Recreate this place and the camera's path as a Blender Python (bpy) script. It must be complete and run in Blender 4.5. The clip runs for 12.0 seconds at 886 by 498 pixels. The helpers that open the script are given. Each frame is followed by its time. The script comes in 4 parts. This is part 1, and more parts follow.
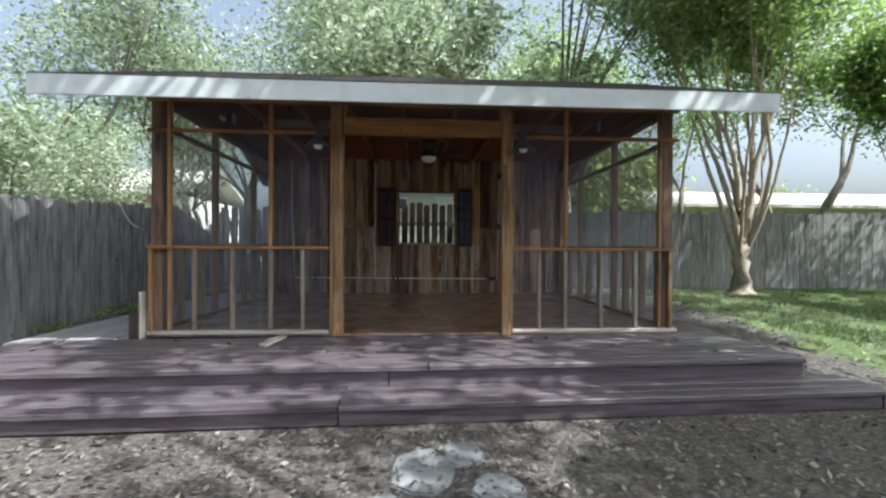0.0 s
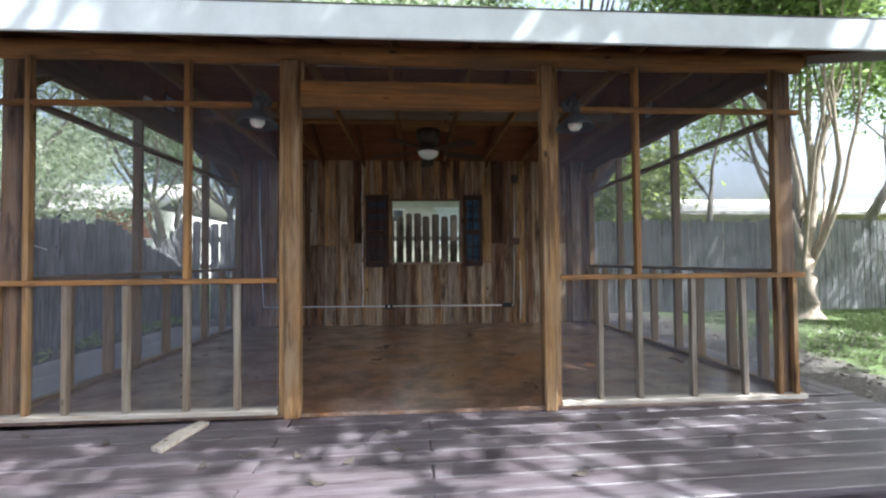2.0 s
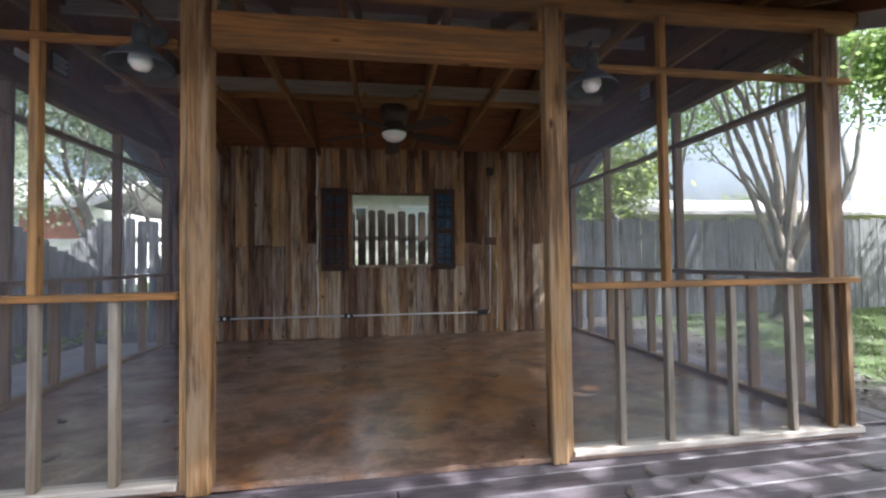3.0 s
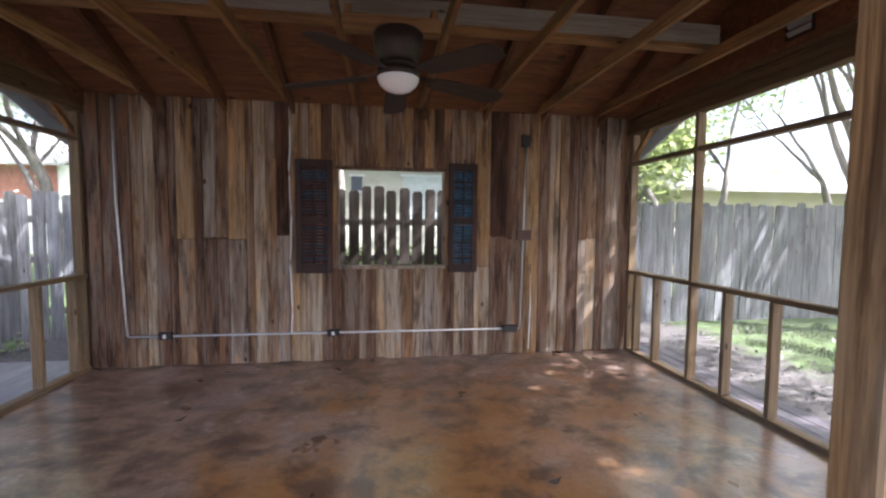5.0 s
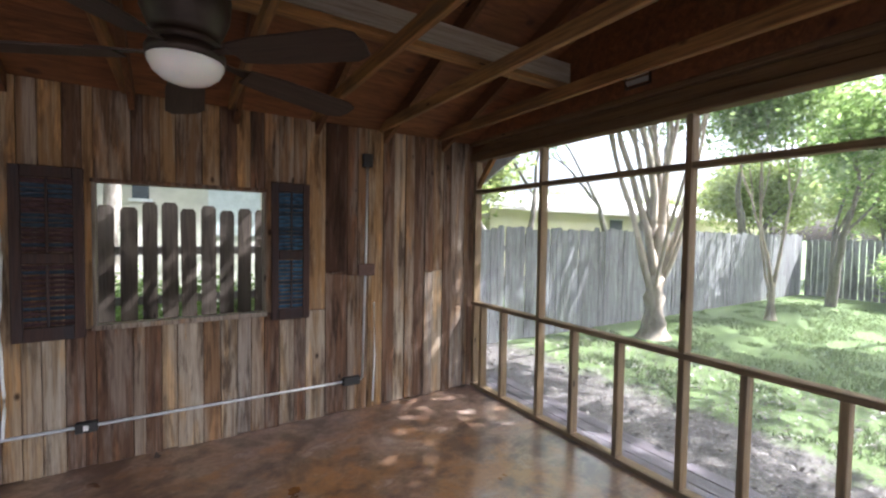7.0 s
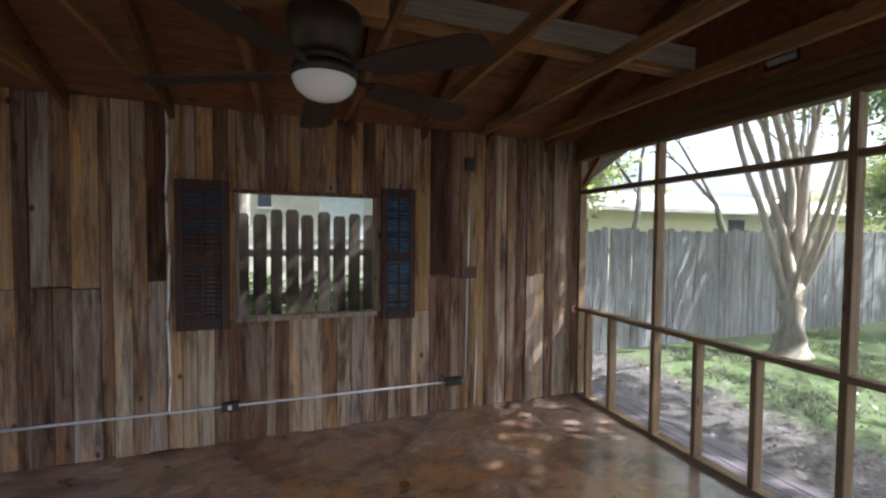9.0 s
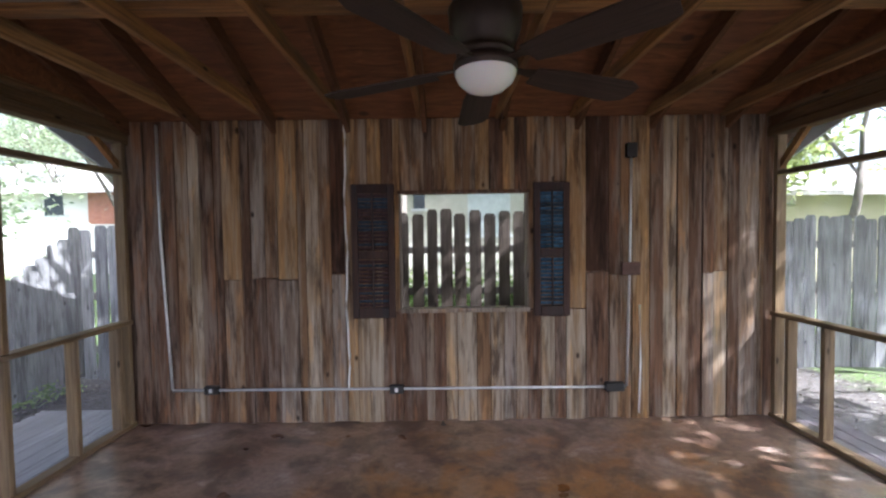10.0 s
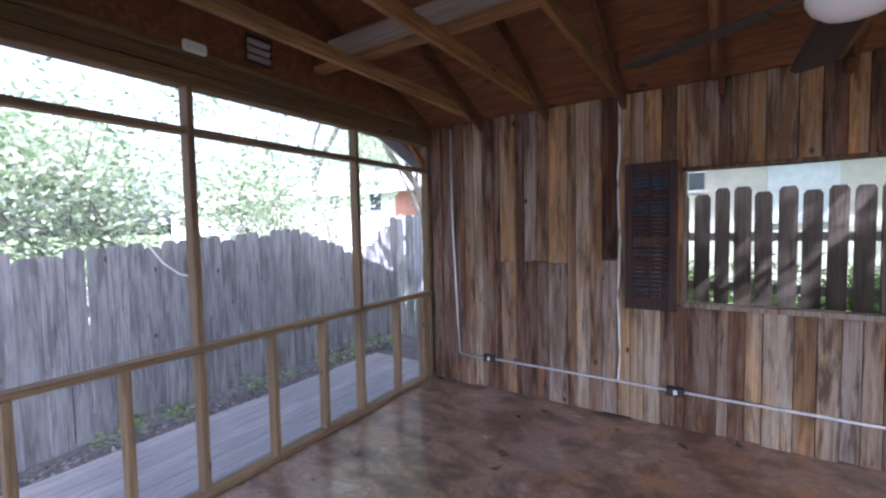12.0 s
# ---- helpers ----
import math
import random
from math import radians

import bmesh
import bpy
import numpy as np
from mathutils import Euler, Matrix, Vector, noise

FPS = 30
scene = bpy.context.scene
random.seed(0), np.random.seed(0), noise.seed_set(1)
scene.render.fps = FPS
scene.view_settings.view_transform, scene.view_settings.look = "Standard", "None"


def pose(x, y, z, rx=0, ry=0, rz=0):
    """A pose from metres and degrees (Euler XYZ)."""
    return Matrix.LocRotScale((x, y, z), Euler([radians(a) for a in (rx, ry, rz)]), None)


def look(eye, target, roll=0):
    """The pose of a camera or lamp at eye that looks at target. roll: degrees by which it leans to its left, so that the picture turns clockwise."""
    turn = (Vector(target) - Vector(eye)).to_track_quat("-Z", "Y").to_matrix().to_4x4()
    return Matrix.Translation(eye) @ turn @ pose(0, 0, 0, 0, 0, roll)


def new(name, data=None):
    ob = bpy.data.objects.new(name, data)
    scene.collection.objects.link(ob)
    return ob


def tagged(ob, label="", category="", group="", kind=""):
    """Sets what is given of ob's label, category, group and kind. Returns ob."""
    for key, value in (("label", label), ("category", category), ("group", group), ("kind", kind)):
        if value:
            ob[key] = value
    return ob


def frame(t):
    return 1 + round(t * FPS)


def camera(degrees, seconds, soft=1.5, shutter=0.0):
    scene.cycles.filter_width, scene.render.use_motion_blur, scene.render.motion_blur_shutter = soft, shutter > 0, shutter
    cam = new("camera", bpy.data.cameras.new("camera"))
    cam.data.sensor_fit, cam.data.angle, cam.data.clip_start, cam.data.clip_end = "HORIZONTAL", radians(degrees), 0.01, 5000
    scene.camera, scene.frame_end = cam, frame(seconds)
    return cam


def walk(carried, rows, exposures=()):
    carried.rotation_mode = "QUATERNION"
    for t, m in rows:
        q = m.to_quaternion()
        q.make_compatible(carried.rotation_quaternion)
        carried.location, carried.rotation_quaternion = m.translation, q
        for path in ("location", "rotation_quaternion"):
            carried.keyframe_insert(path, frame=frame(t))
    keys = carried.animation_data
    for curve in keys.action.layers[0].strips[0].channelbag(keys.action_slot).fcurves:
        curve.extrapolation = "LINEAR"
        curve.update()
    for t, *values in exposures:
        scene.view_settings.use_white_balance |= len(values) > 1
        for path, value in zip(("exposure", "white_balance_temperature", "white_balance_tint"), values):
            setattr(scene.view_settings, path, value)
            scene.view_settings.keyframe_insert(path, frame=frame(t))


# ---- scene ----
cam = camera(93.0, 12.0, 2.3)
PATH = [
    (0, (0.196, -0.076, 0.902), (0.313, 1.92, 0.895), 0.3),
    (0.5, (0.198, 0.349, 0.939), (0.316, 2.344, 0.858), -0.5),
    (1, (0.162, 0.741, 0.973), (0.304, 2.735, 0.938), -0.5),
    (1.5, (0.19, 1.09, 0.998), (0.342, 3.083, 1.037), -1.1),
    (2, (0.204, 1.461, 1.02), (0.328, 3.457, 1.073), -0.5),
    (2.5, (0.187, 1.83, 1.036), (0.409, 3.814, 1.155), -0.9),
    (3, (0.212, 2.235, 1.04), (0.502, 4.213, 1.095), -0.8),
    (3.2, (0.222, 2.405, 1.049), (0.545, 4.378, 1.044), -0.8),
    (4.8, (0.212, 3.664, 1.406), (0.531, 5.635, 1.285), 0.4),
    (5, (0.247, 3.761, 1.432), (0.538, 5.736, 1.311), 0.5),
    (5.5, (0.24, 4.053, 1.586), (0.662, 6.0, 1.408), 0.3),
    (6, (0.292, 4.275, 1.65), (0.963, 6.159, 1.594), 1.1),
    (6.5, (0.338, 4.41, 1.672), (1.244, 6.192, 1.611), 1.3),
    (6.7, (0.322, 4.456, 1.664), (1.335, 6.179, 1.603), 0.8),
    (8.3, (0.326, 4.464, 1.678), (1.429, 6.129, 1.572), 1.1),
    (8.5, (0.313, 4.467, 1.67), (1.302, 6.203, 1.586), 0.8),
    (9, (0.228, 4.52, 1.661), (0.9, 6.403, 1.594), 0.5),
    (9.5, (0.212, 4.548, 1.68), (0.569, 6.514, 1.58), -0.3),
    (10, (0.167, 4.561, 1.629), (0.172, 6.56, 1.559), -0.8),
    (10.5, (0.121, 4.557, 1.655), (-0.18, 6.531, 1.55), -0.7),
    (11, (0.066, 4.548, 1.622), (-0.558, 6.444, 1.508), -0.9),
    (11.5, (0.025, 4.545, 1.618), (-0.85, 6.338, 1.487), -1.8),
    (12, (0.024, 4.53, 1.599), (-1.072, 6.2, 1.495), -1.2),
]
EXPOSURES = [(0.0, 1.0, 5800, 4), (1.5, 1.45, 5750, 6), (2.5, 1.85, 5700, 9), (3.2, 1.85, 5700, 11), (5.0, 2.65, 5700, 18), (6.5, 2.72, 5700, 14),
             (8.5, 2.08, 5700, 11), (9.5, 2.22, 5650, 14), (10.5, 2.9, 5400, 16), (12.0, 2.92, 5200, 22)]
walk(cam, [(t, look(eye, target, roll)) for t, eye, target, roll in PATH], EXPOSURES)

# ---- world and sun ----
SUN_TO = Vector((1.06, -0.51, 1.42)).normalized()
world = bpy.data.worlds.new("world")
scene.world = world
world.use_nodes = True
sky = world.node_tree.nodes.new("ShaderNodeTexSky")
sky.sky_type = "NISHITA"
sky.sun_disc = False
sky.dust_density = 7.0
sky.sun_elevation = math.asin(SUN_TO.z)
sky.sun_rotation = math.atan2(SUN_TO.x, SUN_TO.y)
backg = world.node_tree.nodes["Background"]
backg.inputs["Strength"].default_value = 0.15
haze = world.node_tree.nodes.new("ShaderNodeHueSaturation")
haze.inputs["Saturation"].default_value = 0.6
world.node_tree.links.new(sky.outputs[0], haze.inputs["Color"])
world.node_tree.links.new(haze.outputs[0], backg.inputs["Color"])
sun = new("sun", bpy.data.lights.new("sun", "SUN"))
sun.data.energy = 5.0
sun.data.angle = radians(0.53)
sun.data.color = (1.0, 0.96, 0.89)
sun.rotation_mode = "QUATERNION"
sun.rotation_quaternion = SUN_TO.to_track_quat("Z", "Y")


# ---- materials ----
def mat_new(name):
    m = bpy.data.materials.new(name)
    m.use_nodes = True
    nt = m.node_tree
    return m, nt, nt.nodes["Principled BSDF"]


def nd(nt, kind, **inp):
    n = nt.nodes.new(kind)
    for k, v in inp.items():
        n.inputs[k.replace("_", " ")].default_value = v
    return n


def ramp(nt, src, stops, mode="LINEAR"):
    r = nt.nodes.new("ShaderNodeValToRGB")
    r.color_ramp.interpolation = mode
    el = r.color_ramp.elements
    while len(el) < len(stops):
        el.new(0.5)
    for e, (p, c) in zip(el, stops):
        e.position = p
        e.color = (*c, 1) if len(c) == 3 else c
    nt.links.new(src, r.inputs[0])
    return r.outputs[0]


def mixc(nt, fac, a, b, blend="MIX"):
    n = nt.nodes.new("ShaderNodeMix")
    n.data_type = "RGBA"
    n.blend_type = blend
    for sock, v in ((n.inputs[0], fac), (n.inputs[6], a), (n.inputs[7], b)):
        if isinstance(v, (int, float)):
            sock.default_value = v
        elif isinstance(v, tuple):
            sock.default_value = (*v, 1)
        else:
            nt.links.new(v, sock)
    return n.outputs[2]


def coords(nt, scale=(1, 1, 1), jitter=True):
    tc = nt.nodes.new("ShaderNodeTexCoord")
    mp = nt.nodes.new("ShaderNodeMapping")
    mp.inputs["Scale"].default_value = scale
    src = tc.outputs["Object"]
    if jitter:
        oi = nt.nodes.new("ShaderNodeObjectInfo")
        mul = nt.nodes.new("ShaderNodeMath")
        mul.operation = "MULTIPLY"
        mul.inputs[1].default_value = 57.0
        nt.links.new(oi.outputs["Random"], mul.inputs[0])
        add = nt.nodes.new("ShaderNodeVectorMath")
        nt.links.new(src, add.inputs[0])
        nt.links.new(mul.outputs[0], add.inputs[1])
        src = add.outputs[0]
    nt.links.new(src, mp.inputs[0])
    return mp.outputs[0]


def noise_tex(nt, vec, scale, detail=4.0, rough=0.55, dist=0.0):
    n = nt.nodes.new("ShaderNodeTexNoise")
    n.inputs["Scale"].default_value = scale
    n.inputs["Detail"].default_value = detail
    n.inputs["Roughness"].default_value = rough
    n.inputs["Distortion"].default_value = dist
    nt.links.new(vec, n.inputs["Vector"])
    return n.outputs["Fac"]


def bump(nt, bsdf, height, strength=0.4, dist=0.004):
    b = nt.nodes.new("ShaderNodeBump")
    b.inputs["Strength"].default_value = strength
    b.inputs["Distance"].default_value = dist
    nt.links.new(height, b.inputs["Height"])
    nt.links.new(b.outputs[0], bsdf.inputs["Normal"])


AXIS = {"x": (0.5, 14, 14), "y": (14, 0.5, 14), "z": (14, 14, 0.5)}


def wood(name, axis, tones, dark, stain=(0.2, 0.19, 0.18), stain_amount=0.5, rough=0.75, knots=True, wear=0.0):
    """Sawn timber: tones picked by piece, grain along the axis, stains and knots."""
    m, nt, b = mat_new(name)
    oi = nt.nodes.new("ShaderNodeObjectInfo")
    n = len(tones)
    base = ramp(nt, oi.outputs["Random"], [(i / max(1, n - 1), c) for i, c in enumerate(tones)])
    sc = AXIS[axis]
    grain = noise_tex(nt, coords(nt, sc), 5.0, 6.0, 0.65, 0.6)
    g = ramp(nt, grain, [(0.34, (0.12, 0.12, 0.12)), (0.57, (1, 1, 1))])
    col = mixc(nt, g, dark, base)
    blot = noise_tex(nt, coords(nt, tuple(0.8 if v < 1 else 5 for v in sc)), 2.2, 4.0, 0.6)
    bm_ = ramp(nt, blot, [(0.45, (0, 0, 0)), (0.68, (stain_amount,) * 3)])
    col = mixc(nt, bm_, col, stain)
    if wear:
        st = noise_tex(nt, coords(nt, (9, 9, 0.9)), 1.6, 5.0, 0.6, 0.4)
        col = mixc(nt, ramp(nt, st, [(0.5, (0, 0, 0)), (0.62, (wear,) * 3)]), col, tuple(c * 0.45 for c in dark))
        lt = noise_tex(nt, coords(nt, (16, 16, 1.3)), 1.1, 5.0, 0.65, 0.3)
        col = mixc(nt, ramp(nt, lt, [(0.55, (0, 0, 0)), (0.66, (wear * 0.8,) * 3)]), col, stain)
    if knots:
        v = nt.nodes.new("ShaderNodeTexVoronoi")
        v.inputs["Scale"].default_value = 4.5
        nt.links.new(coords(nt, tuple(0.6 if q < 1 else 1.6 for q in sc)), v.inputs["Vector"])
        k = ramp(nt, v.outputs["Distance"], [(0.05, (1, 1, 1)), (0.11, (0, 0, 0))])
        col = mixc(nt, k, col, tuple(c * 0.35 for c in dark))
    nt.links.new(col, b.inputs["Base Color"])
    b.inputs["Roughness"].default_value = rough
    b.inputs["Specular IOR Level"].default_value = 0.25
    bump(nt, b, grain, 0.5, 0.003)
    return m


NEWWOOD = [(0.24, 0.102, 0.034), (0.36, 0.178, 0.06), (0.29, 0.135, 0.044), (0.38, 0.21, 0.082)]
FRAME = {a: wood("framing_" + a, a, NEWWOOD, (0.12, 0.062, 0.027), (0.115, 0.075, 0.043), 0.75) for a in "xyz"}
# Darker than the framing: the shade under the roof is put into the colour.
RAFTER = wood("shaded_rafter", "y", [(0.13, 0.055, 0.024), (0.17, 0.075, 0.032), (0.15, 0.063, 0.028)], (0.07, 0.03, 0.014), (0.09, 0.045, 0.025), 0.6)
OLIVE = {a: wood("dusty_stud_" + a, a, [(0.2, 0.135, 0.07), (0.26, 0.18, 0.1), (0.23, 0.16, 0.09)], (0.11, 0.07, 0.038), (0.14, 0.11, 0.08), 0.6) for a in "yz"}
POST = wood("weathered_post", "z", [(0.29, 0.16, 0.066), (0.35, 0.205, 0.09), (0.26, 0.145, 0.062)], (0.11, 0.055, 0.024), (0.27, 0.2, 0.13), 0.6, 0.8, True, 0.75)
OLDSTUD = wood("weathered_stud", "z", [(0.2, 0.165, 0.125), (0.26, 0.205, 0.15), (0.17, 0.14, 0.11)], (0.12, 0.09, 0.065), (0.36, 0.33, 0.29), 0.6)
PALE = {a: wood("pale_board_" + a, a, [(0.46, 0.42, 0.37), (0.52, 0.48, 0.43)], (0.34, 0.26, 0.18), (0.3, 0.25, 0.2), 0.3) for a in "xz"}

OLDBEAM = wood("old_beam", "y", [(0.15, 0.085, 0.04), (0.19, 0.11, 0.052), (0.17, 0.1, 0.048)], (0.075, 0.042, 0.02), (0.11, 0.08, 0.05), 0.6)
WORNBOARD = wood("worn_board", "x", [(0.33, 0.285, 0.225), (0.38, 0.33, 0.265)], (0.22, 0.16, 0.105), (0.25, 0.2, 0.15), 0.4)


def barn_plank(name, warm, grey, dark, greyness):
    """Old plank: brown heart showing through silvered weathering, long dark stains, soft grain."""
    m, nt, b = mat_new(name)
    oi = nt.nodes.new("ShaderNodeObjectInfo")
    base = ramp(nt, oi.outputs["Random"], [(0.0, tuple(c * 0.82 for c in warm)), (0.5, warm), (1.0, tuple(c * 1.18 for c in warm))])
    pale = noise_tex(nt, coords(nt, (7, 7, 0.7)), 1.5, 5.0, 0.62, 0.15)
    col = mixc(nt, ramp(nt, pale, [(0.54 - 0.16 * greyness, (0, 0, 0)), (0.64 - 0.13 * greyness, (0.95, 0.95, 0.95))]), base, grey)
    streak = noise_tex(nt, coords(nt, (18, 18, 0.7)), 1.3, 5.0, 0.65, 0.15)
    col = mixc(nt, ramp(nt, streak, [(0.5, (0, 0, 0)), (0.66, (0.62, 0.62, 0.62))]), col, dark)
    amber = noise_tex(nt, coords(nt, (8, 8, 1.3)), 1.1, 4.0, 0.6, 0.2)
    col = mixc(nt, ramp(nt, amber, [(0.56, (0, 0, 0)), (0.63, (0.75, 0.75, 0.75))]), col, tuple(min(1, a * k) for a, k in zip(warm, (1.75, 1.6, 1.35))))
    soot = noise_tex(nt, coords(nt, (8, 8, 1.0)), 1.4, 6.0, 0.68, 0.25)
    col = mixc(nt, ramp(nt, soot, [(0.5, (0, 0, 0)), (0.64, (0.9, 0.9, 0.9))]), col, tuple(c * 0.6 for c in dark))
    bleach = noise_tex(nt, coords(nt, (12, 12, 1.0)), 1.3, 5.0, 0.65, 0.15)
    col = mixc(nt, ramp(nt, bleach, [(0.52, (0, 0, 0)), (0.66, (0.6, 0.6, 0.6))]), col, tuple(min(1, c * 1.25) for c in grey))
    grain = noise_tex(nt, coords(nt, (60, 60, 1.5)), 1.5, 5.0, 0.6, 0.5)
    col = mixc(nt, ramp(nt, grain, [(0.35, (0.42, 0.42, 0.42)), (0.55, (0, 0, 0))]), col, dark)
    v = nt.nodes.new("ShaderNodeTexVoronoi")
    v.inputs["Scale"].default_value = 2.6
    nt.links.new(coords(nt, (1.5, 1.5, 0.9)), v.inputs["Vector"])
    col = mixc(nt, ramp(nt, v.outputs["Distance"], [(0.04, (0.9, 0.9, 0.9)), (0.085, (0, 0, 0))]), col, tuple(c * 0.35 for c in dark))
    nt.links.new(col, b.inputs["Base Color"])
    b.inputs["Roughness"].default_value = 0.82
    b.inputs["Specular IOR Level"].default_value = 0.2
    bump(nt, b, grain, 0.4, 0.003)
    return m


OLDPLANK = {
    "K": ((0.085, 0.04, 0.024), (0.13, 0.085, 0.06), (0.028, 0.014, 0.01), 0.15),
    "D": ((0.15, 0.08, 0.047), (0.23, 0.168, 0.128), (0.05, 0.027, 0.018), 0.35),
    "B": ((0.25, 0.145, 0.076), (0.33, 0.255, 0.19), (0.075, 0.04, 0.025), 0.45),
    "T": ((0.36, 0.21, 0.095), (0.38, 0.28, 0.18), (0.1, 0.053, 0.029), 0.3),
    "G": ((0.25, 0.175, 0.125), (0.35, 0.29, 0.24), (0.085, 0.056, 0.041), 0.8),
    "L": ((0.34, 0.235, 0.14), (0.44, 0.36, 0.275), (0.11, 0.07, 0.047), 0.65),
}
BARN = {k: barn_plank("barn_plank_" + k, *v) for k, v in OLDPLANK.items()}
FENCE = wood("fence_picket", "z", [(0.18, 0.18, 0.182), (0.26, 0.262, 0.265), (0.2, 0.2, 0.2), (0.31, 0.308, 0.305)],
             (0.085, 0.082, 0.08), (0.35, 0.35, 0.35), 0.55, 0.85, True, 0.5)
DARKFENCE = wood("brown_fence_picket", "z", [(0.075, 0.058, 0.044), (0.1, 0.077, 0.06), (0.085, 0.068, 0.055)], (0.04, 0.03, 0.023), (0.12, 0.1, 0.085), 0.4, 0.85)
FENCEX = wood("fence_rail", "x", [(0.22, 0.2, 0.18), (0.28, 0.26, 0.24)], (0.1, 0.09, 0.08), knots=False)
DECK = {a: wood("deck_board_" + a, a, [(0.075, 0.06, 0.068), (0.12, 0.1, 0.112), (0.095, 0.075, 0.082)], (0.045, 0.034, 0.036),
                (0.21, 0.19, 0.2), 0.5, 0.4, False) for a in "xy"}
GREYDECK = wood("grey_deck_board", "y", [(0.3, 0.29, 0.29), (0.36, 0.35, 0.35), (0.28, 0.26, 0.26)], (0.2, 0.18, 0.18), (0.2, 0.18, 0.17), 0.4, 0.8, False)
SHUTTER = wood("shutter_frame", "z", [(0.06, 0.035, 0.03), (0.08, 0.045, 0.035)], (0.04, 0.025, 0.02), (0.03, 0.04, 0.05), 0.5, 0.8, False)


def plain(name, col, rough=0.6, metal=0.0, vary=0.12, scale=9.0, bumpy=0.15):
    m, nt, b = mat_new(name)
    n = noise_tex(nt, coords(nt), scale, 5.0, 0.6)
    lo = tuple(max(0.0, c * (1 - vary)) for c in col)
    hi = tuple(min(1.0, c * (1 + vary)) for c in col)
    nt.links.new(ramp(nt, n, [(0.3, lo), (0.7, hi)]), b.inputs["Base Color"])
    b.inputs["Roughness"].default_value = rough
    b.inputs["Metallic"].default_value = metal
    if bumpy:
        bump(nt, b, n, bumpy, 0.002)
    return m


WHITE = plain("white_paint", (0.52, 0.55, 0.55), 0.55, 0, 0.1, 5)
PLASTIC = plain("white_plastic", (0.75, 0.74, 0.72), 0.4, 0, 0.05)
CONDUIT = plain("galvanised_conduit", (0.62, 0.62, 0.62), 0.4, 0.5, 0.15, 30)
BLACK = plain("black_box", (0.025, 0.022, 0.02), 0.5, 0, 0.2)
BRONZE = plain("dark_bronze", (0.045, 0.03, 0.022), 0.45, 0.5, 0.25, 20)
LAMPGREY = plain("grey_enamel", (0.06, 0.065, 0.07), 0.45, 0.3, 0.2, 20)
BLADE = wood("fan_blade_wood", "x", [(0.05, 0.032, 0.024), (0.06, 0.038, 0.028)], (0.025, 0.016, 0.012), (0.05, 0.035, 0.03), 0.3, 0.6, False)
STONE = plain("flagstone", (0.19, 0.195, 0.2), 0.85, 0, 0.4, 7, 0.6)
SHINGLE = plain("shingle", (0.07, 0.065, 0.06), 0.95, 0, 0.4, 40, 0.5)
RUST = plain("brown_plate", (0.1, 0.05, 0.035), 0.7, 0, 0.3, 30)
BLUELOUVRE = plain("blue_louvre_paint", (0.06, 0.13, 0.21), 0.7, 0, 0.7, 14, 0.4)
REDLOUVRE = plain("faded_louvre_paint", (0.09, 0.045, 0.045), 0.75, 0, 0.5, 25, 0.4)
DULLBLUE = plain("dull_blue_louvre_paint", (0.045, 0.07, 0.1), 0.75, 0, 0.5, 25, 0.4)
ALU = plain("vent_aluminium", (0.42, 0.43, 0.44), 0.4, 0.7, 0.1)
BRICK = plain("far_brick", (0.4, 0.17, 0.11), 0.9, 0, 0.2, 8)
SIDING = plain("pale_siding", (0.7, 0.69, 0.64), 0.8, 0, 0.06, 3)
# Darker copy of the pale siding, with the back house's shade in its colour.
SHADEDSIDING = plain("shaded_siding", (0.4, 0.39, 0.33), 0.8, 0, 0.12, 3)
YELLOWISH = plain("cream_siding", (0.66, 0.6, 0.42), 0.8, 0, 0.06, 3)
FARROOF = plain("pale_shingle", (0.55, 0.52, 0.5), 0.9, 0, 0.15, 14)
CURTAIN = plain("curtained_window", (0.42, 0.46, 0.46), 0.3, 0, 0.1)
DARKGLASS = plain("far_window", (0.05, 0.06, 0.07), 0.15, 0, 0.1)


def opal():
    m, nt, b = mat_new("opal_glass")
    b.inputs["Base Color"].default_value = (0.85, 0.84, 0.8, 1)
    b.inputs["Roughness"].default_value = 0.25
    b.inputs["Subsurface Weight"].default_value = 0.2
    return m


OPAL = opal()


def plywood():
    m, nt, b = mat_new("roof_plywood")
    g = noise_tex(nt, coords(nt, (1, 6, 6), False), 3.0, 6.0, 0.65, 1.2)
    big = noise_tex(nt, coords(nt, (1, 1, 1), False), 0.9, 3.0)
    c = ramp(nt, g, [(0.3, (0.085, 0.03, 0.011)), (0.55, (0.21, 0.078, 0.027)), (0.75, (0.31, 0.125, 0.048))])
    c = mixc(nt, ramp(nt, big, [(0.4, (0, 0, 0)), (0.7, (0.5, 0.5, 0.5))]), c, (0.14, 0.055, 0.025))
    knot = nt.nodes.new("ShaderNodeTexVoronoi")
    knot.inputs["Scale"].default_value = 2.6
    nt.links.new(coords(nt, (0.7, 1, 1), False), knot.inputs["Vector"])
    c = mixc(nt, ramp(nt, knot.outputs["Distance"], [(0.05, (0.85, 0.85, 0.85)), (0.1, (0, 0, 0))]), c, (0.045, 0.016, 0.008))
    nt.links.new(c, b.inputs["Base Color"])
    b.inputs["Roughness"].default_value = 0.7
    bump(nt, b, g, 0.2)
    return m


PLY = plywood()


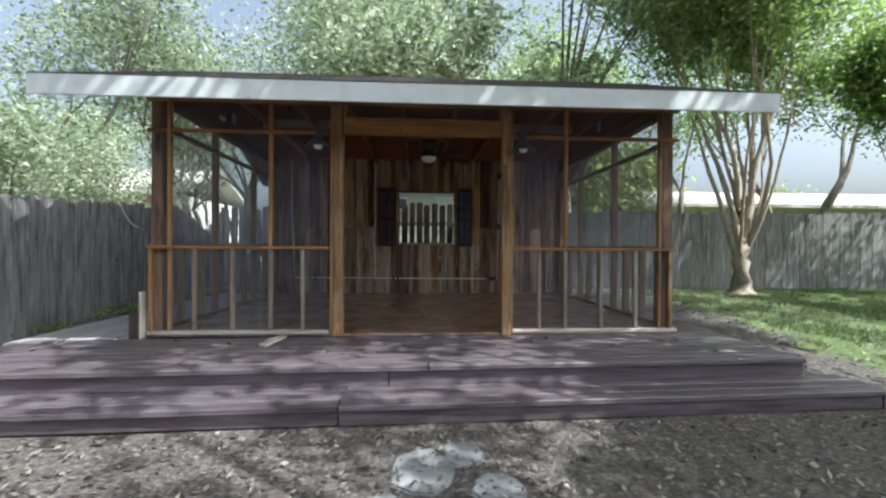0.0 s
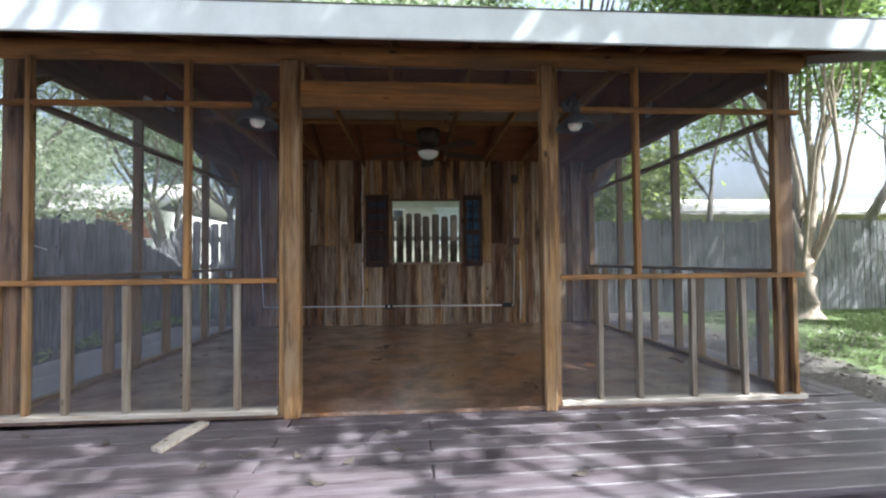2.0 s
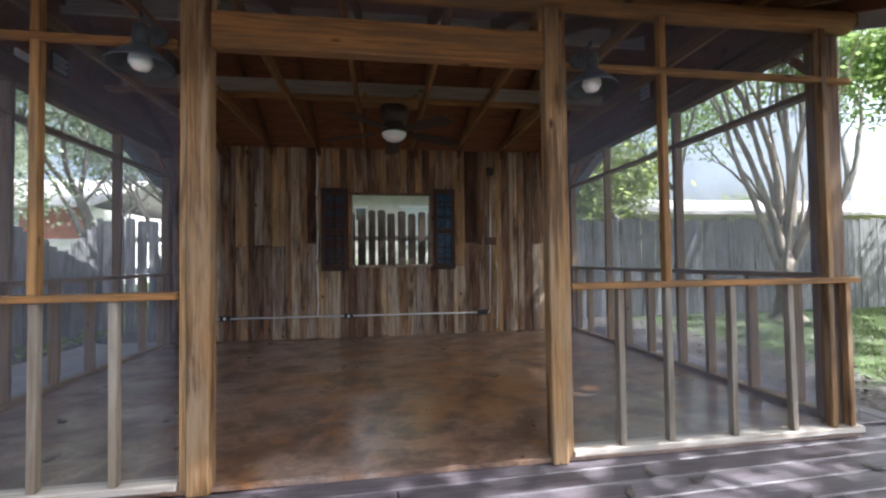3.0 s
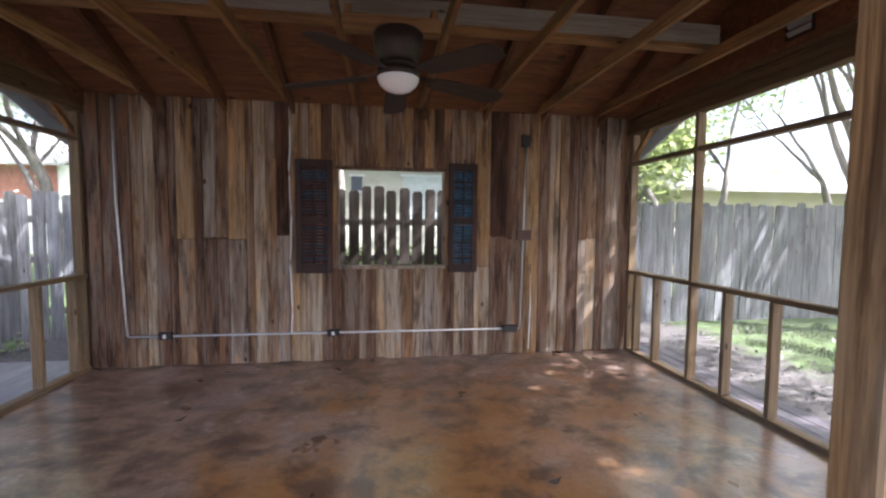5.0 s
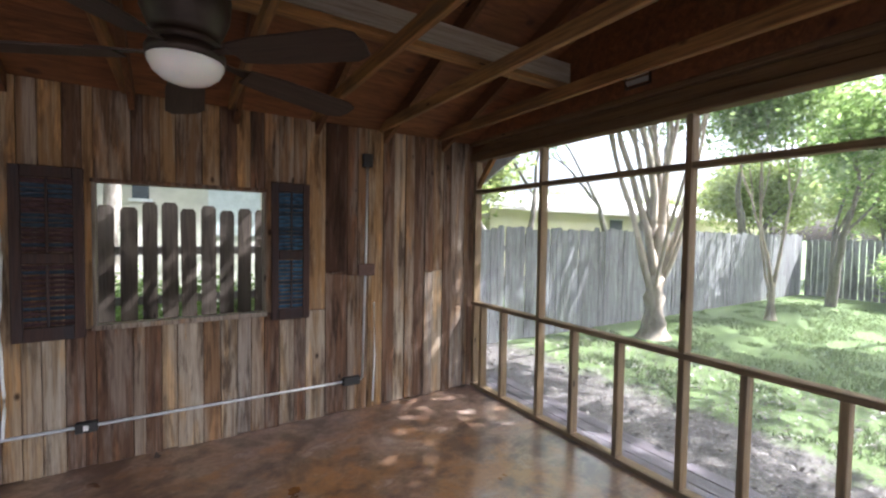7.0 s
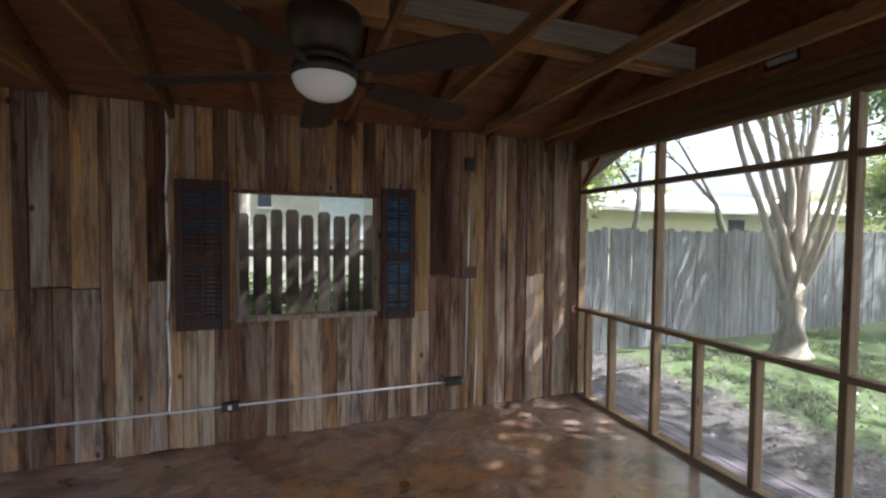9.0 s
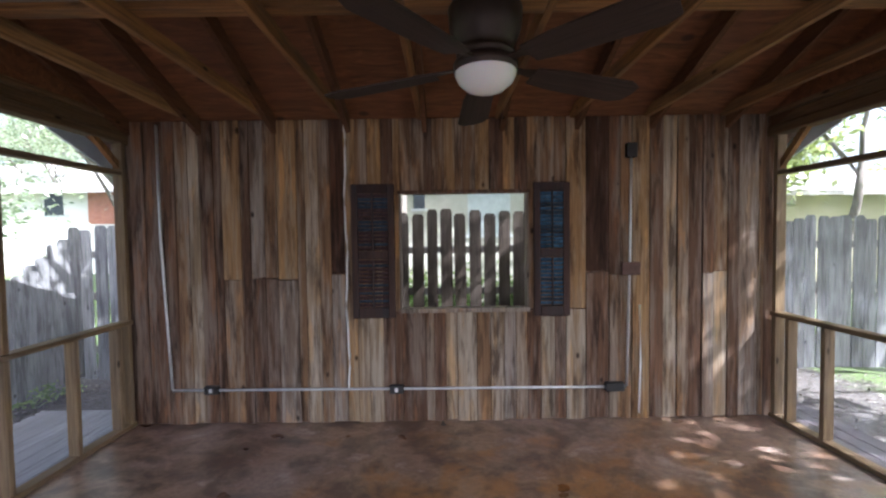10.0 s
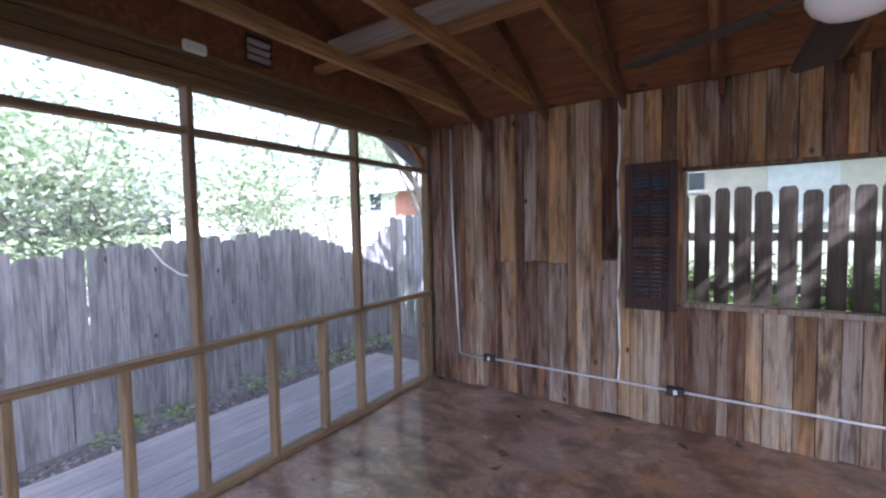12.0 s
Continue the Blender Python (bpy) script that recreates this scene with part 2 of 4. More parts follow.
def stained_concrete():
    m, nt, b = mat_new("stained_concrete")
    v = coords(nt, (1, 1, 1), False)
    a = noise_tex(nt, coords(nt, (0.8, 1.2, 1), False), 3.0, 6.0, 0.66, 0.25)
    c = ramp(nt, a, [(0.32, (0.06, 0.03, 0.02)), (0.43, (0.16, 0.088, 0.054)), (0.51, (0.28, 0.18, 0.12)), (0.57, (0.2, 0.115, 0.075)), (0.68, (0.4, 0.31, 0.26))])
    # amber stain pooled in the middle, with ragged rims
    n5 = noise_tex(nt, v, 2.2, 6.0, 0.66, 0.3)
    sp = nt.nodes.new("ShaderNodeVectorMath")
    sp.operation = "DISTANCE"
    sp.inputs[1].default_value = (0.9, 6.1, 0.0)
    nt.links.new(v, sp.inputs[0])
    sub = nt.nodes.new("ShaderNodeMath")
    sub.operation = "MULTIPLY_ADD"
    sub.inputs[1].default_value = -0.11
    nt.links.new(sp.outputs["Value"], sub.inputs[0])
    nt.links.new(n5, sub.inputs[2])
    c = mixc(nt, ramp(nt, sub.outputs[0], [(0.3, (0, 0, 0)), (0.42, (0.75, 0.75, 0.75))]), c, (0.31, 0.135, 0.03))
    n2 = noise_tex(nt, v, 0.7, 4.0, 0.6, 0.3)
    c = mixc(nt, ramp(nt, n2, [(0.48, (0, 0, 0)), (0.66, (0.42, 0.42, 0.42))]), c, (0.4, 0.33, 0.31))
    n4 = noise_tex(nt, v, 2.6, 6.0, 0.66, 0.25)
    c = mixc(nt, ramp(nt, n4, [(0.48, (0, 0, 0)), (0.62, (0.8, 0.8, 0.8))]), c, (0.075, 0.038, 0.024))
    n3 = noise_tex(nt, v, 26.0, 5.0, 0.7)
    c = mixc(nt, ramp(nt, n3, [(0.5, (0, 0, 0)), (0.72, (0.35, 0.35, 0.35))]), c, (0.07, 0.045, 0.04))
    nt.links.new(c, b.inputs["Base Color"])
    r = ramp(nt, noise_tex(nt, v, 3.0, 4.0), [(0.3, (0.26,) * 3), (0.7, (0.5,) * 3)])
    nt.links.new(r, b.inputs["Roughness"])
    b.inputs["Coat Weight"].default_value = 1.0
    b.inputs["Coat IOR"].default_value = 1.5
    b.inputs["Coat Roughness"].default_value = 0.2
    bump(nt, b, n3, 0.1, 0.003)
    return m


CONCRETE = stained_concrete()


def screen_mesh():
    m, nt, b = mat_new("insect_screen")
    tr = nt.nodes.new("ShaderNodeBsdfTransparent")
    df = nt.nodes.new("ShaderNodeBsdfDiffuse")
    df.inputs["Color"].default_value = (0.15, 0.16, 0.21, 1)
    tl = nt.nodes.new("ShaderNodeBsdfTranslucent")
    tl.inputs["Color"].default_value = (0.28, 0.29, 0.325, 1)
    fibre = nt.nodes.new("ShaderNodeMixShader")
    fibre.inputs[0].default_value = 0.4
    nt.links.new(df.outputs[0], fibre.inputs[1])
    nt.links.new(tl.outputs[0], fibre.inputs[2])
    mx = nt.nodes.new("ShaderNodeMixShader")
    n = noise_tex(nt, coords(nt), 2.0, 3.0)
    nt.links.new(ramp(nt, n, [(0.3, (0.22,) * 3), (0.7, (0.34,) * 3)]), mx.inputs[0])
    nt.links.new(tr.outputs[0], mx.inputs[1])
    nt.links.new(fibre.outputs[0], mx.inputs[2])
    nt.links.new(mx.outputs[0], nt.nodes["Material Output"].inputs["Surface"])
    return m


SCREEN = screen_mesh()


def leaf_mat(name, a, bcol, ccol, trans=0.45):
    m, nt, b = mat_new(name)
    geo = nt.nodes.new("ShaderNodeNewGeometry")
    col = ramp(nt, geo.outputs["Random Per Island"], [(0.0, a), (0.5, bcol), (1.0, ccol)])
    df = nt.nodes.new("ShaderNodeBsdfDiffuse")
    tl = nt.nodes.new("ShaderNodeBsdfTranslucent")
    mx = nt.nodes.new("ShaderNodeMixShader")
    mx.inputs[0].default_value = trans
    gl = nt.nodes.new("ShaderNodeBsdfGlossy")
    gl.inputs["Roughness"].default_value = 0.4
    mg = nt.nodes.new("ShaderNodeMixShader")
    mg.inputs[0].default_value = 0.04
    nt.links.new(col, df.inputs["Color"])
    nt.links.new(col, tl.inputs["Color"])
    nt.links.new(df.outputs[0], mx.inputs[1])
    nt.links.new(tl.outputs[0], mx.inputs[2])
    nt.links.new(mx.outputs[0], mg.inputs[1])
    nt.links.new(gl.outputs[0], mg.inputs[2])
    nt.links.new(mg.outputs[0], nt.nodes["Material Output"].inputs["Surface"])
    return m


LEAF_PALE = leaf_mat("pale_leaves", (0.1, 0.15, 0.06), (0.32, 0.39, 0.23), (0.54, 0.57, 0.44), 0.58)
LEAF_GREEN = leaf_mat("green_leaves", (0.12, 0.19, 0.05), (0.23, 0.33, 0.1), (0.37, 0.47, 0.18), 0.65)
LEAF_SUNNY = leaf_mat("sunlit_leaves", (0.2, 0.25, 0.07), (0.33, 0.4, 0.13), (0.46, 0.52, 0.22), 0.72)
LEAF_LITTER = leaf_mat("dry_leaves", (0.045, 0.036, 0.031), (0.11, 0.095, 0.083), (0.27, 0.245, 0.21), 0.1)
GRASS = leaf_mat("grass_blades", (0.07, 0.108, 0.034), (0.125, 0.17, 0.064), (0.21, 0.245, 0.125), 0.35)


def bark(name, a, bcol):
    m, nt, b = mat_new(name)
    n = noise_tex(nt, coords(nt, (5, 5, 1)), 2.5, 6.0, 0.65, 0.8)
    nt.links.new(ramp(nt, n, [(0.3, a), (0.65, bcol)]), b.inputs["Base Color"])
    b.inputs["Roughness"].default_value = 0.85
    bump(nt, b, n, 0.5, 0.01)
    return m


BARK_MYRTLE = bark("smooth_myrtle_bark", (0.22, 0.17, 0.125), (0.46, 0.39, 0.31))
BARK_GREY = bark("grey_bark", (0.1, 0.085, 0.07), (0.25, 0.22, 0.19))


def ground_mat():
    m, nt, b = mat_new("yard_ground")
    tc = nt.nodes.new("ShaderNodeTexCoord")
    sep = nt.nodes.new("ShaderNodeSeparateXYZ")
    nt.links.new(tc.outputs["Object"], sep.inputs[0])
    v = coords(nt, (1, 1, 1), False)
    fine = noise_tex(nt, v, 28.0, 6.0, 0.7)
    mid = noise_tex(nt, v, 3.0, 5.0, 0.65)
    dirt = ramp(nt, fine, [(0.3, (0.035, 0.029, 0.026)), (0.5, (0.085, 0.074, 0.067)), (0.72, (0.22, 0.2, 0.182))])
    green = ramp(nt, fine, [(0.3, (0.05, 0.08, 0.02)), (0.7, (0.13, 0.2, 0.05))])
    mx = nt.nodes.new("ShaderNodeMath")
    mx.operation = "MULTIPLY_ADD"
    mx.inputs[1].default_value = 0.7
    mx.inputs[2].default_value = -3.2
    nt.links.new(sep.outputs["X"], mx.inputs[0])
    ad = nt.nodes.new("ShaderNodeMath")
    ad.operation = "ADD"
    nt.links.new(mx.outputs[0], ad.inputs[0])
    nt.links.new(mid, ad.inputs[1])
    my = nt.nodes.new("ShaderNodeMath")
    my.operation = "MULTIPLY_ADD"
    my.inputs[1].default_value = 1.2
    my.inputs[2].default_value = -3.6
    nt.links.new(sep.outputs["Y"], my.inputs[0])
    ay = nt.nodes.new("ShaderNodeMath")
    ay.operation = "ADD"
    nt.links.new(my.outputs[0], ay.inputs[0])
    nt.links.new(mid, ay.inputs[1])
    mn = nt.nodes.new("ShaderNodeMath")
    mn.operation = "MINIMUM"
    nt.links.new(ad.outputs[0], mn.inputs[0])
    nt.links.new(ay.outputs[0], mn.inputs[1])
    beyond = nt.nodes.new("ShaderNodeMath")
    beyond.operation = "SUBTRACT"
    beyond.inputs[1].default_value = 9.6
    nt.links.new(sep.outputs["Y"], beyond.inputs[0])
    mxm = nt.nodes.new("ShaderNodeMath")
    mxm.operation = "MAXIMUM"
    nt.links.new(mn.outputs[0], mxm.inputs[0])
    nt.links.new(beyond.outputs[0], mxm.inputs[1])
    fac = ramp(nt, mxm.outputs[0], [(0.45, (0, 0, 0)), (0.7, (0.9, 0.9, 0.9))])
    nt.links.new(mixc(nt, fac, dirt, green), b.inputs["Base Color"])
    b.inputs["Roughness"].default_value = 0.95
    bump(nt, b, fine, 0.8, 0.02)
    return m


GROUND = ground_mat()

# ---- building helpers ----
ABS = {}


def root(name, loc, label, category, group="", kind=""):
    ob = new(name)
    ob.location = loc
    ABS[ob.name] = Vector(loc)
    return tagged(ob, label, category, group, kind)


def adopt(ob, parent, loc):
    """Puts ob at the world place loc under parent."""
    ABS[ob.name] = Vector(loc)
    if parent is None:
        ob.location = loc
    else:
        ob.parent = parent
        ob.location = Vector(loc) - ABS[parent.name]
    return ob


def part(name, bm, mat, parent, label="", loc=(0, 0, 0), smooth=False):
    me = bpy.data.meshes.new(name)
    bm.to_mesh(me)
    bm.free()
    me.materials.append(mat)
    if smooth:
        for p in me.polygons:
            p.use_smooth = True
    ob = adopt(new(name, me), parent, loc)
    if label:
        tagged(ob, label)
    return ob


BOXES = {}


def box_mesh(dx, dy, dz, bev, mat):
    key = (round(dx, 3), round(dy, 3), round(dz, 3), bev, mat.name)
    if key not in BOXES:
        bm = bmesh.new()
        bmesh.ops.create_cube(bm, size=1.0)
        bmesh.ops.scale(bm, vec=(dx, dy, dz), verts=bm.verts)
        if bev:
            bmesh.ops.bevel(bm, geom=bm.edges[:], offset=min(bev, 0.45 * min(dx, dy, dz)), segments=1, affect="EDGES")
        me = bpy.data.meshes.new("board")
        bm.to_mesh(me)
        bm.free()
        me.materials.append(mat)
        BOXES[key] = me
    return BOXES[key]


def piece(name, parent, mat, x, y, z, bev=0.004, label="", rot=None):
    """A sawn board or block between the given x, y and z limits."""
    me = box_mesh(x[1] - x[0], y[1] - y[0], z[1] - z[0], bev, mat)
    ob = adopt(new(name, me), parent, ((x[0] + x[1]) / 2, (y[0] + y[1]) / 2, (z[0] + z[1]) / 2))
    if rot:
        ob.rotation_euler = [radians(a) for a in rot]
    if label:
        tagged(ob, label)
    return ob


def prism(bm, outline, h, axis="z"):
    """A flat outline given in two axes, made h thick along the third, from 0."""
    put = {"z": lambda a, b, c: (a, b, c), "y": lambda a, b, c: (a, c, b), "x": lambda a, b, c: (c, a, b)}[axis]
    lo = [bm.verts.new(put(a, b, 0)) for a, b in outline]
    hi = [bm.verts.new(put(a, b, h)) for a, b in outline]
    bm.faces.new(lo)
    bm.faces.new(hi)
    n = len(outline)
    for i in range(n):
        bm.faces.new((lo[i], lo[(i + 1) % n], hi[(i + 1) % n], hi[i]))
    bmesh.ops.recalc_face_normals(bm, faces=bm.faces[:])
    return bm


def tube(bm, pts, radii, sides=8, cap=True):
    """A round tube through the points."""
    rings = []
    for i, p in enumerate(pts):
        p = Vector(p)
        d = (Vector(pts[min(i + 1, len(pts) - 1)]) - Vector(pts[max(i - 1, 0)])).normalized()
        q = d.to_track_quat("Z", "Y")
        r = radii[i] if hasattr(radii, "__len__") else radii
        rings.append([bm.verts.new(p + q @ Vector((r * math.cos(6.2832 * k / sides), r * math.sin(6.2832 * k / sides), 0))) for k in range(sides)])
    for a, b in zip(rings, rings[1:]):
        for k in range(sides):
            bm.faces.new((a[k], a[(k + 1) % sides], b[(k + 1) % sides], b[k]))
    if cap:
        bm.faces.new(rings[0][::-1])
        bm.faces.new(rings[-1])
    return bm


def lathe(bm, profile, sides=28):
    """A turned shape from (radius, height) pairs about z."""
    rings = []
    for r, z in profile:
        rings.append([bm.verts.new((max(r, 0.0005) * math.cos(6.2832 * k / sides), max(r, 0.0005) * math.sin(6.2832 * k / sides), z)) for k in range(sides)])
    for a, b in zip(rings, rings[1:]):
        for k in range(sides):
            bm.faces.new((a[k], a[(k + 1) % sides], b[(k + 1) % sides], b[k]))
    bmesh.ops.recalc_face_normals(bm, faces=bm.faces[:])
    return bm


# ---- plan ----
XL, XR, YF, YB = -2.49, 2.95, 4.33, 8.18
ROOF_SLOPE, EAVE_Y, EAVE_Z = 0.42, 3.62, 2.19
RIDGE_Y = 6.27
ROOF_X0, ROOF_X1 = -3.04, 3.5


def ground_z(x, y):
    k = min(1.0, max(0.0, (y - 2.4) / 4.2))
    k = k * k * (3 - 2 * k)
    z = -0.36 + 0.3 * k
    return z


def make_ground():
    xs = sorted(set([-400, -120, -50, -25] + [round(-14 + 0.5 * i, 3) for i in range(65)] + [25, 50, 120, 400]))
    ys = sorted(set([-400, -120, -50, -20] + [round(-6 + 0.4 * i, 3) for i in range(55)] + [20, 30, 50, 120, 400]))
    bm = bmesh.new()
    rows = [[bm.verts.new((x, y, ground_z(x, y) + (0.02 * noise.noise((x * 1.3, y * 1.3, 0)) if abs(x) < 15 and abs(y) < 17 else 0))) for x in xs] for y in ys]
    for a, b in zip(rows, rows[1:]):
        for i in range(len(xs) - 1):
            bm.faces.new((a[i], a[i + 1], b[i + 1], b[i]))
    ob = part("ground", bm, GROUND, None, smooth=True)
    tagged(ob, "bare leaf-strewn dirt turning into patchy shaded lawn", "ground", kind="structure")


make_ground()

# floor slab
bm = bmesh.new()
prism(bm, [(XL - 0.05, YF + 0.03), (XR + 0.05, YF + 0.03), (XR + 0.05, YB + 0.1), (XL - 0.05, YB + 0.1)], 0.025)
floor = part("floor", bm, CONCRETE, None, loc=(0, 0, -0.025))
tagged(floor, "mottled brown acid-stained concrete floor of the screened porch", "floor", kind="structure")

# deck round the porch
deck = root("deck", (0, 3.6, -0.3), "weathered dark brown wooden deck with one wide step along the front", "deck", kind="structure")
TILT_Z = 1.8
for i in range(8):
    y = 3.22 + 0.145 * i
    for a, b in ((-3.62, 0.275 - 0.9 * (i % 2) * (i > 0)), (0.28 - 0.9 * (i % 2) * (i > 0), 3.52)):
        c = (a + b) / 2
        piece("board", deck, DECK["x"], (a, b), (y + 0.032 * c, y + 0.14 + 0.032 * c), (-0.07, -0.03), 0.005, rot=(random.uniform(-0.3, 0.3), 0, TILT_Z))
for i in range(3):
    y = 2.845 + 0.145 * i
    for a, b in ((-3.7, -0.355), (-0.35, 3.85)):
        c = (a + b) / 2
        piece("board", deck, DECK["x"], (a, b), (y + 0.032 * c, y + 0.14 + 0.032 * c), (-0.23, -0.19), 0.005, rot=(random.uniform(-0.4, 0.4), 0, TILT_Z))
for a, b, y, z0, z1 in ((-3.62, -0.035, 3.255, -0.19, -0.072), (-0.03, 3.52, 3.25, -0.19, -0.072), (-3.7, -0.355, 2.878, -0.335, -0.232), (-0.35, 3.85, 2.872, -0.34, -0.232)):
    c = (a + b) / 2
    piece("riser", deck, DECK["x"], (a, b), (y + 0.032 * c, y + 0.036 + 0.032 * c), (z0, z1), 0.004, rot=(0, 0, TILT_Z))
piece("end_riser", deck, DECK["y"], (3.82, 3.856), (2.98, 3.5), (-0.375, -0.232), 0.004)
piece("end_riser", deck, DECK["y"], (3.485, 3.52), (3.36, 8.4), (-0.25, -0.072), 0.004)
for i in range(8):
    x = -2.72 - 0.145 * i
    if x > -3.75:
        piece("board", deck, GREYDECK, (x, x + 0.14), (4.42 - 0.04 * i, 8.6), (-0.068, -0.03), 0.005)
for i in range(4):
    x = 3.0 + 0.145 * i
    piece("board", deck, DECK["y"], (x, x + 0.14), (4.52 + 0.005 * i, 8.5), (-0.068, -0.03), 0.005)

# ---- back wall of barn planks, with the window opening ----
WX0, WX1, WZ0, WZ1 = -0.187, 0.9, 0.985, 1.99
WALL_TOP = 2.62
north = root("wall_north", (0.2, YB, 0), "wall of vertical reclaimed barn planks, mottled brown and grey", "wall", kind="structure")
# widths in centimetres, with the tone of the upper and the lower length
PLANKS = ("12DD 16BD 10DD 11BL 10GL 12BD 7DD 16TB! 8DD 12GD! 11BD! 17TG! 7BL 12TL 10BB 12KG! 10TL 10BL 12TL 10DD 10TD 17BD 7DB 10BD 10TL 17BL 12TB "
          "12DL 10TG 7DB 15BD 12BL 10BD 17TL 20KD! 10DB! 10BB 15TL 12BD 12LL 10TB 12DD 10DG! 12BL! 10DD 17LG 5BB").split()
spots, at_x = [], XL
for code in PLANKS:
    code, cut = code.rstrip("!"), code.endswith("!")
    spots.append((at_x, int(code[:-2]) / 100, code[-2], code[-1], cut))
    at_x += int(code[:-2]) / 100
stretch = (XR - XL) / (at_x - XL)
edges = [XL + (a - XL) * stretch for a, *_ in spots] + [XR]
for edge in (WX0, WX1):
    near = min(range(len(edges)), key=lambda k: abs(edges[k] - edge))
    edges[near] = edge
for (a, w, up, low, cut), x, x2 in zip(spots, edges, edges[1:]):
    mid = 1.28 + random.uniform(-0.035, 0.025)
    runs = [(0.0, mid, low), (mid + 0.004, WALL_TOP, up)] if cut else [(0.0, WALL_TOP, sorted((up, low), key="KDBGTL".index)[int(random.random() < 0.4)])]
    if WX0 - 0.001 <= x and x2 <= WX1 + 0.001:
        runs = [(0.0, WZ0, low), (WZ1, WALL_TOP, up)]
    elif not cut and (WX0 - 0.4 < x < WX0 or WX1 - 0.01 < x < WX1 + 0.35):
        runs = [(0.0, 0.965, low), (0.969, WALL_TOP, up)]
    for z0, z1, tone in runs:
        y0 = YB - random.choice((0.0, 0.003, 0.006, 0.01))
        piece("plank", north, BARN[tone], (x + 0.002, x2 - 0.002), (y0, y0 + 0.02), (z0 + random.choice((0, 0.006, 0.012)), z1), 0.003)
piece("sheathing", north, BARN["D"], (XL - 0.1, WX0), (YB + 0.022, YB + 0.06), (0, WALL_TOP), 0)
piece("sheathing", north, BARN["D"], (WX1, XR + 0.13), (YB + 0.022, YB + 0.06), (0, WALL_TOP), 0)
piece("sheathing", north, BARN["D"], (WX0, WX1), (YB + 0.022, YB + 0.06), (0, WZ0), 0)
piece("sheathing", north, BARN["D"], (WX0, WX1), (YB + 0.022, YB + 0.06), (WZ1, WALL_TOP), 0)

win = root("window_1", (0.345, YB, WZ0), "unglazed window opening with a thin raw wood frame", "window", kind="structure")
piece("frame", win, BARN["G"], (WX0 - 0.02, WX1 + 0.02), (YB - 0.03, YB + 0.08), (WZ0 - 0.03, WZ0 + 0.006), 0.003)
piece("frame", win, BARN["D"], (WX0 - 0.02, WX1 + 0.02), (YB - 0.02, YB + 0.08), (WZ1 - 0.012, WZ1 + 0.015), 0.003)
for a in (WX0 - 0.012, WX1 - 0.006):
    piece("frame", win, OLDSTUD, (a, a + 0.018), (YB - 0.02, YB + 0.08), (WZ0 + 0.006, WZ1 - 0.012), 0.003)


def make_shutter(x0, x1, label, louvre):
    s = root("shutter", ((x0 + x1) / 2, YB - 0.04, 0.92), label, "shutter", "window shutters")
    y = (YB - 0.055, YB - 0.022)
    z0, z1, zm = 0.92, 2.06, 1.46
    for a in (x0, x1 - 0.055):
        piece("stile", s, SHUTTER, (a, a + 0.055), y, (z0, z1))
    for a, b in ((z0, z0 + 0.09), (zm - 0.035, zm + 0.035), (z1 - 0.075, z1)):
        piece("rail", s, SHUTTER, (x0 + 0.057, x1 - 0.057), y, (a, b))
    for a, b in ((z0 + 0.095, zm - 0.04), (zm + 0.04, z1 - 0.08)):
        n = int((b - a) / 0.032)
        for i in range(n):
            z = a + 0.016 + i * (b - a) / n
            piece("slat", s, random.choice(louvre), (x0 + 0.058, x1 - 0.058), (YB - 0.058, YB - 0.022), (z - 0.003, z + 0.004), 0.001, rot=(-38 + random.uniform(-6, 6), 0, 0))
        piece("tilt_rod", s, SHUTTER, ((x0 + x1) / 2 - 0.008, (x0 + x1) / 2 + 0.008), (YB - 0.072, YB - 0.06), (a, b), 0.002)
    return s


make_shutter(-0.6, -0.235, "dark brown louvred shutter with faded red and blue slats", (REDLOUVRE, DULLBLUE, REDLOUVRE))
make_shutter(0.95, 1.255, "dark brown louvred shutter with peeling blue slats", (BLUELOUVRE, BLUELOUVRE, DULLBLUE))

# ---- screened side and front walls ----
RAIL_Z, TOPRAIL_Z, BEAM_Z = 0.9, 2.085, 2.43


